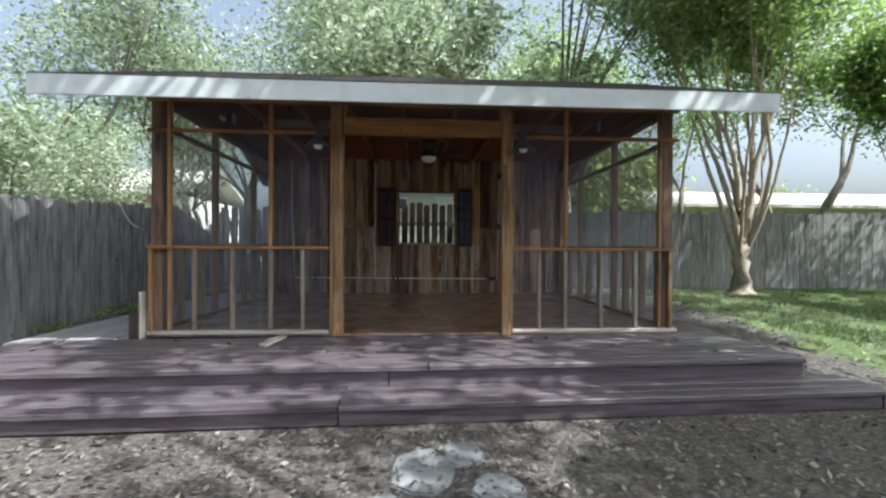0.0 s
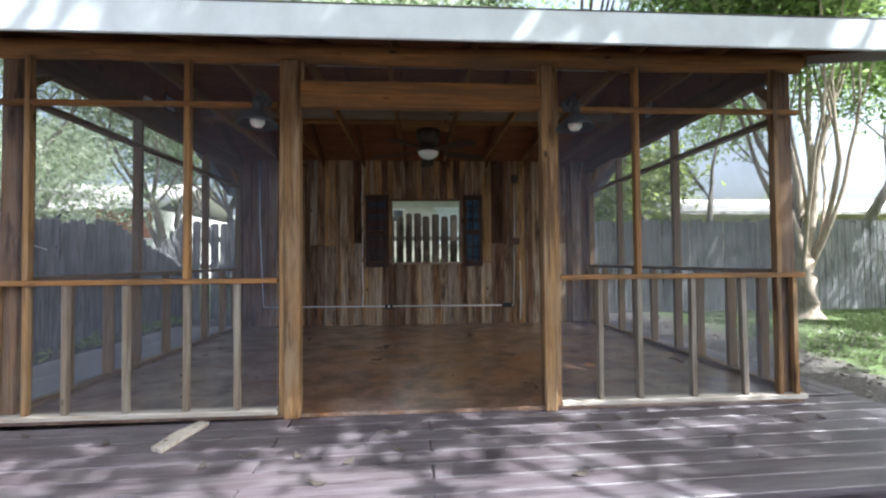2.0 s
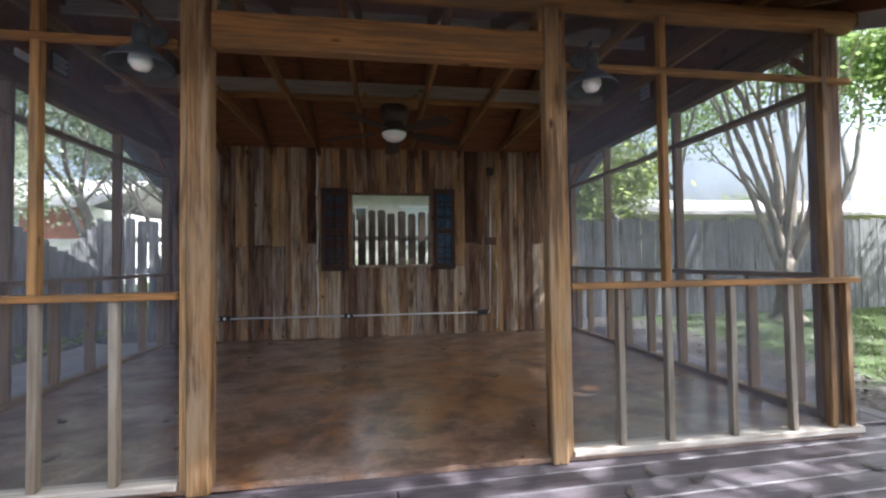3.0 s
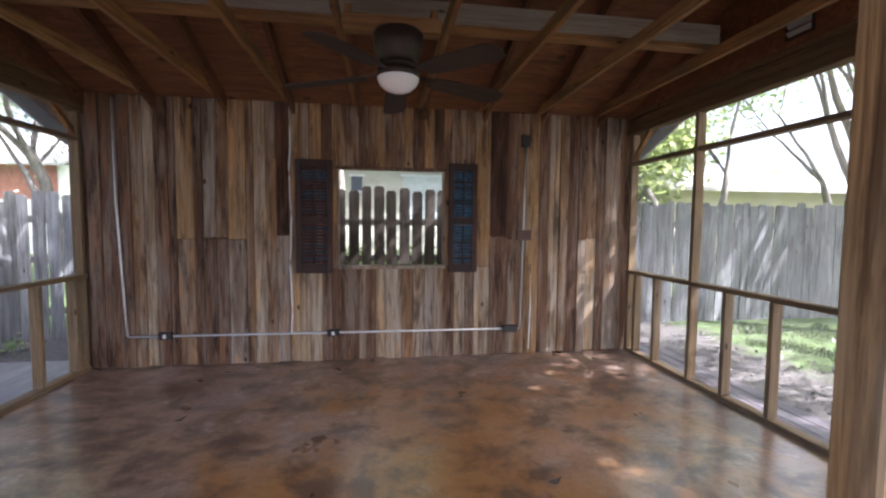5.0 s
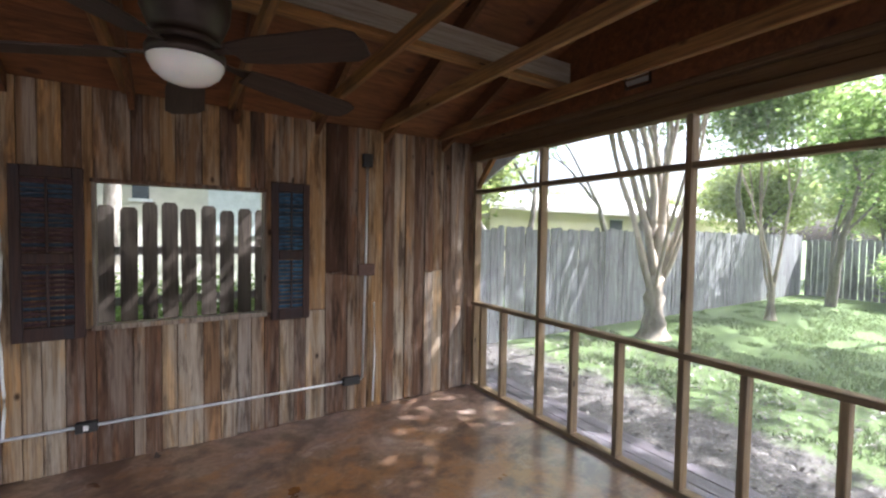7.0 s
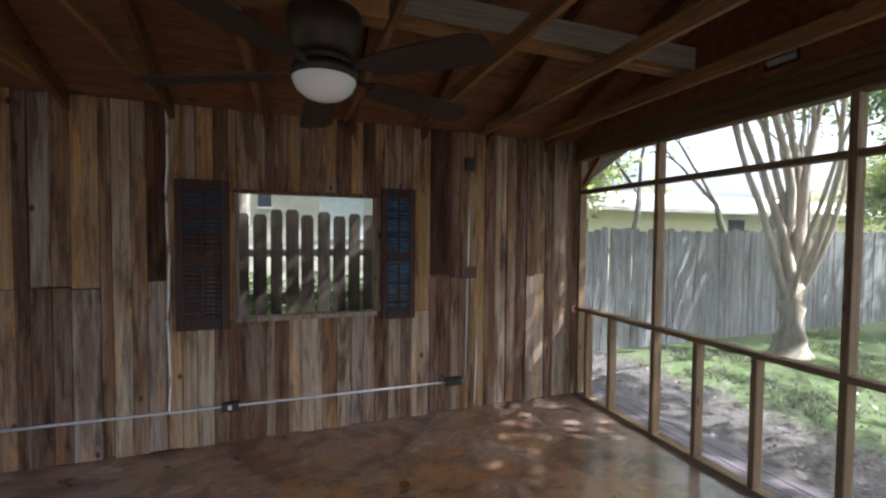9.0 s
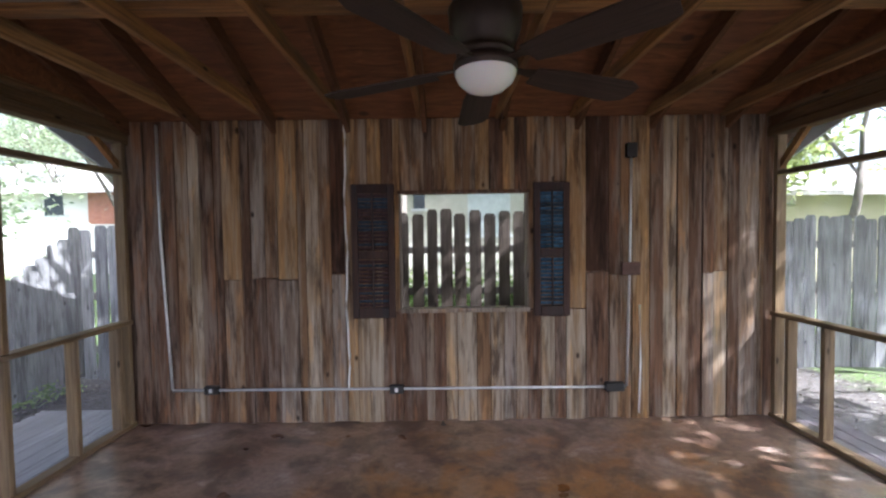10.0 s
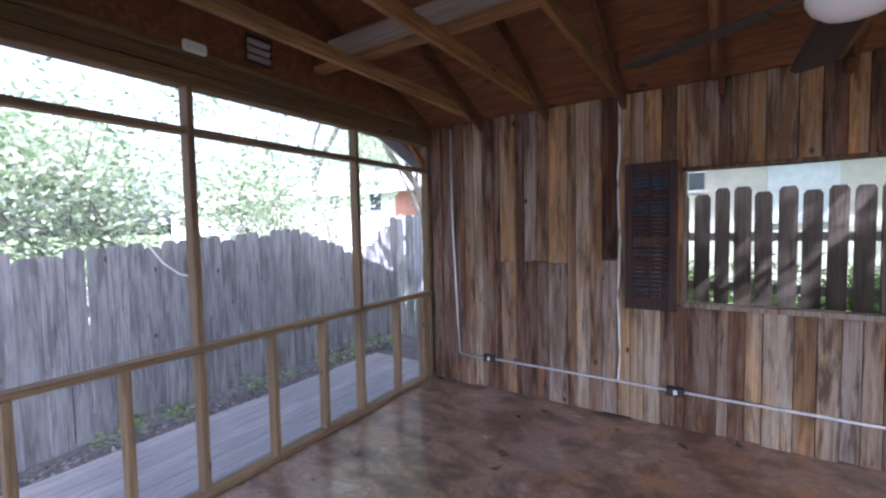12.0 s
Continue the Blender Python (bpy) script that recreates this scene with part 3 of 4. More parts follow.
def side_wall(name, x0, x1, full, half, outer, top_z, label):
    w = root(name, ((x0 + x1) / 2, 6.2, 0), label, "wall", kind="structure")
    xs, rail_z = (x0, x1), 0.92
    piece("sill", w, OLIVE["y"], xs, (YF + 0.13, YB - 0.002), (0, 0.04))
    piece("mid_rail", w, OLIVE["y"], xs, (YF + 0.13, YB - 0.002), (rail_z - 0.03, rail_z + 0.008))
    piece("beam", w, OLDBEAM, (x0 - 0.02, x1 + 0.01), (YF + 0.02, YB + 0.06), (BEAM_Z, 2.51), 0.008)
    piece("beam", w, OLDBEAM, (x0 + 0.012, x1 - 0.012), (YF + 0.02, YB + 0.06), (2.512, 2.6), 0.006)
    piece("plate", w, OLDBEAM, (x0 - 0.03, x1 + 0.02), (YF + 0.02, YB + 0.06), (2.602, 2.64), 0.006)
    ys = sorted(full)
    for y in full:
        piece("post", w, OLIVE["z"], xs, (y - 0.02, y + 0.02), (rail_z + 0.01, BEAM_Z))
        piece("stud", w, OLIVE["z"], xs, (y - 0.02, y + 0.02), (0.041, rail_z - 0.031))
    for y in half:
        piece("stud", w, OLIVE["z"], (x0 + 0.002, x1 - 0.002), (y - 0.019, y + 0.019), (0.041, rail_z - 0.031))
    for a, b in zip(ys, ys[1:]):
        piece("top_rail", w, OLIVE["y"], (x0 + 0.003, x1 - 0.003), (a + 0.018, b - 0.018), (top_z - 0.02, top_z + 0.02))
    xo = x1 if outer > 0 else x0
    for a, b in ((0.02, rail_z), (rail_z, top_z), (top_z, BEAM_Z + 0.02)):
        bm = bmesh.new()
        vs = [bm.verts.new(p) for p in ((0, YF + 0.1, a), (0, YB, a), (0, YB, b), (0, YF + 0.1, b))]
        bm.faces.new(vs)
        part("screen", bm, SCREEN, w, "grey insect screen", (xo + 0.004 * outer, 0, 0))
    for y, s in ((YB - 0.06, -1), (YF + 0.2, 1)):
        bm = bmesh.new()
        prism(bm, [(y, top_z + 0.03), (y, top_z + 0.1), (y + s * 0.2, BEAM_Z), (y + s * 0.27, BEAM_Z)], 0.04, "x")
        part("brace", bm, FRAME["z"], w, loc=((x0 + x1) / 2 - 0.02, 0, 0))
    return w


side_wall("wall_east", XR + 0.05, XR + 0.135, (8.135, 7.165, 5.895, 4.6), (8.0, 7.67, 6.78, 6.36, 5.545, 5.12, 4.77), 1, 2.11,
          "open framed wall of raw studs and rails with insect screen")
side_wall("wall_west", XL - 0.1, XL - 0.015, (8.135, 7.115, 5.785, 4.6), (8.02, 7.61, 6.715, 6.27, 5.41, 4.97), -1, 2.18,
          "open framed wall of raw studs and rails with insect screen")

south = root("wall_south", (0.23, YF, 0), "screened front wall of raw timber framing with a wide doorway", "wall", kind="structure")
for a, b in ((-0.685, -0.583), (1.082, 1.168)):
    piece("post", south, POST, (a, b), (YF, YF + 0.09), (-0.028, 2.39), 0.007)
for a, b in ((-0.72, -0.688), (-0.58, -0.558), (1.057, 1.079), (1.172, 1.204)):
    z0 = 2.258 if a in (-0.58, 1.057) else 0
    piece("trim", south, POST, (a, b), (YF + 0.02, YF + 0.06), (z0, 2.39), 0.003)
piece("header", south, FRAME["x"], (-0.581, 1.08), (YF + 0.005, YF + 0.08), (2.075, 2.252), 0.006)
bm = bmesh.new()
tube(bm, [(-2.56 + 0.35 * i, YF + 0.06, 2.45 + 0.006 * math.sin(i * 1.3)) for i in range(17)], [0.066 + 0.004 * math.sin(i * 2.1) for i in range(17)], 10)
part("beam", bm, FRAME["x"], south, "rounded log beam", smooth=True)
bays = ((XL - 0.06, -0.73, (-2.09, -1.71, -1.0), -1.325), (1.204, XR + 0.06, (1.49, 2.17, 2.55), 1.775))
for a, b, half, full in bays:
    ys = (YF + 0.02, YF + 0.06)
    piece("sill", south, PALE["x"], (a, b), (YF + 0.012, YF + 0.1), (0, 0.035))
    piece("mid_rail", south, FRAME["x"], (a, b), (YF + 0.005, YF + 0.09), (RAIL_Z - 0.025, RAIL_Z + 0.008))
    piece("top_rail", south, FRAME["x"], (a, b), (YF + 0.015, YF + 0.05), (TOPRAIL_Z - 0.02, TOPRAIL_Z + 0.016))
    piece("stud", south, OLDSTUD, (full - 0.019, full + 0.019), ys, (0.036, RAIL_Z - 0.026))
    piece("stud", south, FRAME["z"], (full - 0.019, full + 0.019), (YF + 0.012, YF + 0.06), (RAIL_Z + 0.009, TOPRAIL_Z - 0.021))
    piece("stud", south, FRAME["z"], (full - 0.019, full + 0.019), (YF + 0.012, YF + 0.06), (TOPRAIL_Z + 0.017, 2.39))
    for h in half:
        piece("stud", south, OLDSTUD, (h - 0.019, h + 0.019), ys, (0.036, RAIL_Z - 0.026), rot=(0, random.uniform(-0.5, 0.5), 0))
    for z0, z1 in ((0.02, RAIL_Z), (RAIL_Z, TOPRAIL_Z), (TOPRAIL_Z, 2.41)):
        bm = bmesh.new()
        vs = [bm.verts.new(p) for p in ((a + 0.02, 0, z0), (b - 0.02, 0, z0), (b - 0.02, 0, z1), (a + 0.02, 0, z1))]
        bm.faces.new(vs)
        part("screen", bm, SCREEN, south, "grey insect screen", (0, YF + 0.065, 0))
bm = bmesh.new()
vs = [bm.verts.new(p) for p in ((-0.56, 0, 2.25), (1.035, 0, 2.25), (1.035, 0, 2.41), (-0.56, 0, 2.41))]
bm.faces.new(vs)
part("screen", bm, SCREEN, south, "grey insect screen", (0, YF + 0.065, 0))
for a, c in ((XL - 0.05, XL + 0.06), (XR - 0.07, XR + 0.04)):
    piece("corner_post", south, POST, (a, c), (YF + 0.07, YF + 0.16), (0, 2.39), 0.006)
for a in (XL + 0.14, XR - 0.15, XR - 0.03, XL - 0.05):
    piece("corner_trim", south, POST, (a, a + 0.036), (YF + 0.02, YF + 0.06), (0.036, RAIL_Z - 0.026))
    if a in (XL + 0.14, XR - 0.15):
        piece("corner_trim", south, POST, (a, a + 0.036), (YF + 0.012, YF + 0.06), (RAIL_Z + 0.009, 2.39))

# ---- roof ----
roof = root("roof", (0.23, RIDGE_Y, 2.6), "low gable roof of dark shingles with white painted fascia boards", "roof", kind="structure")
RUN = RIDGE_Y - EAVE_Y
SLANT = math.hypot(RUN, RUN * ROOF_SLOPE)
ANG = math.degrees(math.atan(ROOF_SLOPE))


def roof_z(y, off=0.0):
    return EAVE_Z + off + ROOF_SLOPE * (min(y, 2 * RIDGE_Y - y) - EAVE_Y)


JOISTS = (-1.93, -1.29, -0.66, -0.01, 0.655, 1.29, 1.93, 2.58)
for xr in JOISTS + (-2.53, 2.99):
    for s in (1, -1):
        bm = bmesh.new()
        pts = [(EAVE_Y + 0.03, roof_z(EAVE_Y + 0.03)), (RIDGE_Y, roof_z(RIDGE_Y)), (RIDGE_Y, roof_z(RIDGE_Y, 0.13)), (EAVE_Y + 0.03, roof_z(EAVE_Y + 0.03, 0.13))]
        if s < 0:
            pts = [(2 * RIDGE_Y - a, b) for a, b in pts]
        prism(bm, [(a - RIDGE_Y, b - 2.6) for a, b in pts], 0.038, "x")
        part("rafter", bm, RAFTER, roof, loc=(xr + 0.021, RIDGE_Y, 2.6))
piece("ridge_board", roof, PALE["x"], (ROOF_X0 + 0.05, ROOF_X1 - 0.05), (RIDGE_Y - 0.019, RIDGE_Y + 0.019), (roof_z(RIDGE_Y) - 0.06, roof_z(RIDGE_Y, 0.128)))
for s in (1, -1):
    def q(y):
        return y if s > 0 else 2 * RIDGE_Y - y
    bm = bmesh.new()
    prism(bm, [(q(EAVE_Y), roof_z(EAVE_Y, 0.131)), (q(RIDGE_Y), roof_z(RIDGE_Y, 0.131)), (q(RIDGE_Y), roof_z(RIDGE_Y, 0.145)), (q(EAVE_Y), roof_z(EAVE_Y, 0.145))], ROOF_X1 - ROOF_X0, "x")
    part("sheathing", bm, PLY, roof, "reddish plywood roof deck", (ROOF_X0, 0, 0))
    n = 16
    for i in range(n):
        a = EAVE_Y - 0.02 + i * (RUN + 0.02) / n
        b = a + (RUN + 0.02) / n + 0.03
        bm = bmesh.new()
        prism(bm, [(q(a), roof_z(a, 0.149)), (q(min(b, RIDGE_Y)), roof_z(min(b, RIDGE_Y), 0.147)), (q(min(b, RIDGE_Y)), roof_z(min(b, RIDGE_Y), 0.15)), (q(a), roof_z(a, 0.158))], ROOF_X1 - ROOF_X0 + 0.03, "x")
        part("shingle_course", bm, SHINGLE, roof, loc=(ROOF_X0 - 0.015, 0, 0))
    y0, y1 = sorted((q(EAVE_Y - 0.02), q(EAVE_Y)))
    piece("fascia", roof, WHITE, (ROOF_X0 - 0.01, ROOF_X1 + 0.01), (y0, y1), (EAVE_Z - 0.03, EAVE_Z + 0.142), 0.004, "white painted fascia board")
    for xr in (ROOF_X0, ROOF_X1 - 0.02):
        bm = bmesh.new()
        prism(bm, [(q(EAVE_Y + 0.001), roof_z(EAVE_Y, -0.03)), (q(RIDGE_Y), roof_z(RIDGE_Y, -0.03)), (q(RIDGE_Y), roof_z(RIDGE_Y, 0.128)), (q(EAVE_Y + 0.001), roof_z(EAVE_Y, 0.128))], 0.02, "x")
        part("rake_board", bm, WHITE, roof, "white painted rake board", (xr, 0, 0))
for xw, nm in ((XL - 0.06, "west"), (XR + 0.03, "east")):
    bm = bmesh.new()
    z = 2.642
    ya = EAVE_Y + (z - EAVE_Z - 0.13) / ROOF_SLOPE + 0.02
    prism(bm, [(ya, z), (2 * RIDGE_Y - ya, z), (RIDGE_Y, roof_z(RIDGE_Y, 0.12))], 0.03, "x")
    g = part("gable_" + nm, bm, PLY, roof, "dark wooden gable panel", (xw, 0, 0))

ceiling = root("ceiling", (0.23, 6.25, 2.6), "exposed raw timber ceiling joists with a pale stiffening board", "ceiling", kind="structure")
for xr in JOISTS:
    piece("joist", ceiling, FRAME["y"], (xr - 0.019, xr + 0.019), (YF + 0.1, YB + 0.02), (2.605, 2.694), 0.004)
piece("stiffener", ceiling, WORNBOARD, (-2.2, 2.66), (6.55, 6.59), (2.735, 2.87), 0.004)
piece("stiffener", ceiling, FRAME["x"], (-2.35, 2.64), (6.552, 6.64), (2.696, 2.733), 0.004)
piece("fan_block", ceiling, FRAME["x"], (0.04, 0.575), (6.12, 6.225), (2.48, 2.555), 0.004)
for a in (0.05, 0.52):
    piece("hanger", ceiling, FRAME["z"], (a, a + 0.038), (6.13, 6.215), (2.556, 2.604), 0.004)


def make_vent(x, label):
    v = root("gable_vent", (x, 6.25, 2.66), label, "vent", "gable vents")
    for a, b, c, d in ((6.14, 6.15, 2.68, 2.86), (6.32, 6.33, 2.68, 2.86), (6.15, 6.32, 2.68, 2.69), (6.15, 6.32, 2.85, 2.86)):
        piece("frame", v, BRONZE, (x - 0.01, x + 0.01), (a, b), (c, d), 0.002)
    for i in range(3):
        z = 2.72 + i * 0.05
        piece("slat", v, ALU, (x - 0.006, x + 0.006), (6.152, 6.318), (z - 0.017, z + 0.017), 0.001, rot=(0, 40 if x < 0 else -40, 0))


make_vent(XL - 0.015, "silver louvred metal vent in the dark gable")
make_vent(XR + 0.015, "silver louvred metal vent in the dark gable")
jb = bmesh.new()
bmesh.ops.create_cube(jb, size=1)
bmesh.ops.scale(jb, vec=(0.03, 0.13, 0.062), verts=jb.verts)
bmesh.ops.bevel(jb, geom=jb.edges[:], offset=0.008, segments=2, affect="EDGES")
tagged(part("junction_box", jb, PLASTIC, None, loc=(XL + 0.02, 5.81, 2.643)), "small white plastic box fixed above the screen beam", "junction box")

# ---- ceiling fan ----
FX, FY = 0.341, 6.172
fan = root("ceiling_fan", (FX, FY, 2.47), "dark bronze flush-mount ceiling fan with an opal light bowl", "ceiling fan")
bm = lathe(bmesh.new(), [(0, 0.0), (0.132, 0.0), (0.14, -0.015), (0.134, -0.085), (0.112, -0.14), (0.095, -0.16), (0.11, -0.17), (0.11, -0.19), (0.066, -0.2), (0, -0.2)])
part("motor_housing", bm, BRONZE, fan, loc=(FX, FY, 2.479), smooth=True)
bm = lathe(bmesh.new(), [(0, 0.0), (0.112, 0.0), (0.122, -0.015), (0.12, -0.045), (0, -0.045)])
part("light_fitter", bm, BRONZE, fan, loc=(FX, FY, 2.281), smooth=True)
bm = lathe(bmesh.new(), [(0.116, 0.0), (0.115, -0.012), (0.102, -0.038), (0.073, -0.062), (0.036, -0.075), (0, -0.078)])
part("light_bowl", bm, OPAL, fan, "opal glass bowl", (FX, FY, 2.236), True)
FAN_ANGLES = (18, 90, 162, 235, 311)
for ang in FAN_ANGLES:
    bm = bmesh.new()
    prism(bm, [(0.2, -0.052), (0.32, -0.07), (0.62, -0.08), (0.67, -0.055), (0.68, 0.0), (0.67, 0.055), (0.62, 0.08), (0.32, 0.07), (0.2, 0.052)], 0.007)
    b = part("blade", bm, BLADE, fan, loc=(FX, FY, 2.252))
    b.rotation_euler = (radians(-10), radians(3), radians(ang))
    bm = bmesh.new()
    prism(bm, [(0.08, -0.02), (0.16, -0.016), (0.28, -0.045), (0.28, 0.045), (0.16, 0.016), (0.08, 0.02)], 0.006)
    b = part("blade_arm", bm, BRONZE, fan, loc=(FX, FY, 2.262))
    b.rotation_euler = (radians(-10), radians(3), radians(ang))


# ---- barn lamps by the doorway ----
def make_lamp(x):
    s = root("porch_lamp", (x, YF, 2.07), "dark grey enamel barn lamp with a white globe bulb", "lamp", "porch lamps")
    y = YF - 0.13
    bm = lathe(bmesh.new(), [(0, 0.15), (0.028, 0.15), (0.034, 0.1), (0.036, 0.05), (0.06, 0.045), (0.125, -0.02), (0.129, -0.03), (0.122, -0.024), (0.056, 0.036), (0.03, 0.04), (0, 0.04)])
    part("shade", bm, LAMPGREY, s, loc=(x, y, 1.925), smooth=True)
    bm = lathe(bmesh.new(), [(0, 0.055), (0.02, 0.05), (0.03, 0.03), (0.046, 0.0), (0.046, -0.02), (0.03, -0.045), (0, -0.052)])
    part("bulb", bm, OPAL, s, "white globe bulb", (x, y, 1.93), True)
    bm = tube(bmesh.new(), [(x, YF + 0.014, 2.1), (x, YF - 0.05, 2.13), (x, y, 2.13), (x, y, 2.09)], 0.01, 8)
    part("arm", bm, LAMPGREY, s, smooth=True)
    bm = tube(bmesh.new(), [(x, YF + 0.014, 2.1), (x, YF - 0.005, 2.1)], 0.045, 16)
    part("back_plate", bm, LAMPGREY, s)


make_lamp(-0.81)
make_lamp(1.27)

# ---- wiring on the back wall ----
PY = YB - 0.028


def make_run(name, pts, r, mat, label, category):
    bm = tube(bmesh.new(), pts, r, 8)
    return tagged(part(name, bm, mat, None, smooth=True), label, category)


make_run("conduit", [(-2.17, PY, 0.312), (-1.0, PY, 0.306), (0.3, PY, 0.298), (1.74, PY, 0.29)], 0.011, CONDUIT, "grey metal conduit running low along the plank wall", "conduit")
make_run("conduit", [(-2.235, PY, 2.58), (-2.228, PY, 1.6), (-2.19, PY, 0.7), (-2.172, PY, 0.32)], 0.011, CONDUIT, "grey metal conduit running down the plank wall", "conduit")
make_run("conduit", [(1.785, PY, 2.3), (1.777, PY, 1.5), (1.75, PY, 0.3)], 0.011, CONDUIT, "grey metal conduit with white paint running down the wall", "conduit")
make_run("conduit", [(1.86, PY, 1.0), (1.87, PY, 0.5), (1.855, PY, 0.06)], 0.009, PLASTIC, "thin white plastic pipe on the plank wall", "conduit")
make_run("cable", [(-0.65 + 0.008 * math.sin(i * 0.7) + 0.003 * math.sin(i * 1.9), PY, 2.56 - i * 0.0985) for i in range(24)], 0.009, PLASTIC, "loose white cable hanging down the plank wall", "cable")


def make_outlet(x, z, dx=0.12, dz=0.07, plate=True):
    s = root("outlet_box", (x, YB - 0.01, z), "black electrical outlet box on the plank wall", "outlet box", "outlet boxes")
    piece("body", s, BLACK, (x - dx / 2, x + dx / 2), (YB - 0.06, YB - 0.011), (z - dz / 2, z + dz / 2), 0.006)
    if plate:
        piece("socket", s, PLASTIC, (x - 0.014, x + 0.014), (YB - 0.066, YB - 0.06), (z - 0.018, z + 0.018), 0.002, "white socket")


make_outlet(-1.83, 0.315)
make_outlet(-0.24, 0.3)
make_outlet(1.64, 0.295, 0.16, 0.075, False)
make_outlet(1.782, 2.32, 0.09, 0.12, False)
bm = bmesh.new()
bmesh.ops.create_cube(bm, size=1)
bmesh.ops.scale(bm, vec=(0.16, 0.02, 0.11), verts=bm.verts)
bmesh.ops.bevel(bm, geom=bm.edges[:], offset=0.005, segments=1, affect="EDGES")
tagged(part("cover_plate", bm, RUST, None, loc=(1.776, YB - 0.045, 1.315)), "rusty brown metal plate over the conduit", "plate")

# ---- fences ----
PICKETS, BROWN_PICKETS = [], []
for w, h in ((0.138, 1.83), (0.142, 1.86), (0.13, 1.84), (0.14, 1.8), (0.125, 1.85)):
    bm = bmesh.new()
    prism(bm, [(-w / 2, 0), (w / 2, 0), (w / 2, h - 0.035), (w / 2 - 0.025, h), (-w / 2 + 0.025, h), (-w / 2, h - 0.035)], 0.016, "y")
    me = bpy.data.meshes.new("picket")
    bm.to_mesh(me)
    bm.free()
    me.materials.append(FENCE)
    PICKETS.append(me)
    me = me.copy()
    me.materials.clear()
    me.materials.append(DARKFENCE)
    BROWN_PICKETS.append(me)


def picket(parent, x, y, z, turn, lean=0.0, height=None, kinds=PICKETS):
    ob = adopt(new("picket", random.choice(kinds)), parent, (x, y, z))
    ob.rotation_euler = (0, radians(lean), radians(turn))
    if height:
        ob.scale.z = height / 1.83
    return ob


BACK_Y = 9.6
fb = root("back_fence", (4, BACK_Y, -0.1), "weathered grey cedar picket fence behind the porch", "fence")
x = -4.1
while x < 16.5:
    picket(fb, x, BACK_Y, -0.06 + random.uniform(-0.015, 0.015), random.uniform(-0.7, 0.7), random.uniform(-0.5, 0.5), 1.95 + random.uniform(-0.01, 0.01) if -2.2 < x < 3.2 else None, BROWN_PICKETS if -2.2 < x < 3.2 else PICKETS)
    x += random.uniform(0.168, 0.177) if x < 3.2 else random.uniform(0.138, 0.15)
for z in (0.25, 0.9, 1.4):
    piece("fence_rail", fb, FENCEX, (-4.2, 16.5), (BACK_Y + 0.018, BACK_Y + 0.056), (z, z + 0.085))
fl = root("side_fence", (-4.1, 5, -0.3), "weathered grey picket fence dipping towards its far end", "fence")
y = -3.0
while y < 9.55:
    base = ground_z(0, y) + 0.06
    top = 1.42 + 0.055 * (y - 4.5) if y < 7.8 else (1.61 - 0.4 * (y - 7.8) if y < 8.75 else 1.24 + 0.75 * (y - 8.75))
    picket(fl, -4.1 + random.uniform(-0.004, 0.004), y, base, 90 + random.uniform(-0.8, 0.8), 0, top - base + random.uniform(-0.01, 0.012))
    y += random.uniform(0.132, 0.139)
for z in (0.1, 0.95):
    piece("fence_rail", fl, FENCEX, (-4.145, -4.107), (-3, 9.5), (z, z + 0.085))
fr = root("far_fence", (16.6, 3, -0.1), "weathered grey fence at the far end of the yard", "fence")
y = -6.0
while y < 9.6:
    picket(fr, 16.6, y, -0.2, 90 + random.uniform(-0.7, 0.7), 0)
    y += 0.15

# ---- small things on deck and ground ----
bm = bmesh.new()
prism(bm, [(0.02, 0.08), (0.09, 0.04), (0.14, 0.2), (0.2, 0.4), (0.13, 0.42), (0.05, 0.26)], 0.022)
s = part("scrap_board", bm, PALE["z"], None, loc=(-1.29, 3.84, -0.028))
s.rotation_euler = (radians(1.5), 0, radians(5))
tagged(s, "broken pale scrap of wood lying on the deck", "scrap wood")
for i, (sx, sy, r) in enumerate(((0.22, 2.28, 0.24), (0.47, 2.46, 0.17), (0.62, 2.06, 0.18), (0.02, 1.8, 0.25))):
    bm = bmesh.new()
    pts = [(r * (1 + 0.22 * noise.noise((i * 3.1, k * 0.9, 0))) * math.cos(k * 0.628) * 0.8, r * (1 + 0.25 * noise.noise((i * 5.7, k * 0.8, 2))) * math.sin(k * 0.628)) for k in range(10)]
    prism(bm, pts, 0.06)
    bmesh.ops.bevel(bm, geom=bm.edges[:], offset=0.012, segments=2, affect="EDGES")
    tagged(part("flagstone", bm, STONE, None, loc=(sx, sy, -0.4)), "flat grey limestone stepping stone set in dirt", "stone", "stepping stones")


# ---- trees ----
def leaf_cloud(name, centres, per, spread, size, mat, parent, seed, loc=(0, 0, 0), label=""):
    """Many small pointed leaves scattered about the given centres, as one mesh."""
    rng = np.random.default_rng(seed)
    c = np.repeat(np.array(centres), per, axis=0)
    n = len(c)
    c = c + rng.normal(0, 1, (n, 3)) * np.array(spread)
    a = rng.normal(0, 1, (n, 3))
    a[:, 2] *= 0.6
    a /= np.linalg.norm(a, axis=1)[:, None]
    b = np.cross(a, rng.normal(0, 1, (n, 3)))
    b /= np.linalg.norm(b, axis=1)[:, None]
    s = (size * rng.uniform(0.6, 1.4, n))[:, None]
    v = np.stack([c - a * s, c + b * s * 0.42, c + a * s, c - b * s * 0.42], axis=1).reshape(-1, 3)
    f = np.arange(4 * n).reshape(-1, 4)
    me = bpy.data.meshes.new(name)
    me.from_pydata(v.tolist(), [], f.tolist())
    me.materials.append(mat)
    ob = adopt(new(name, me), parent, loc)
    if label:
        tagged(ob, label)
    return ob


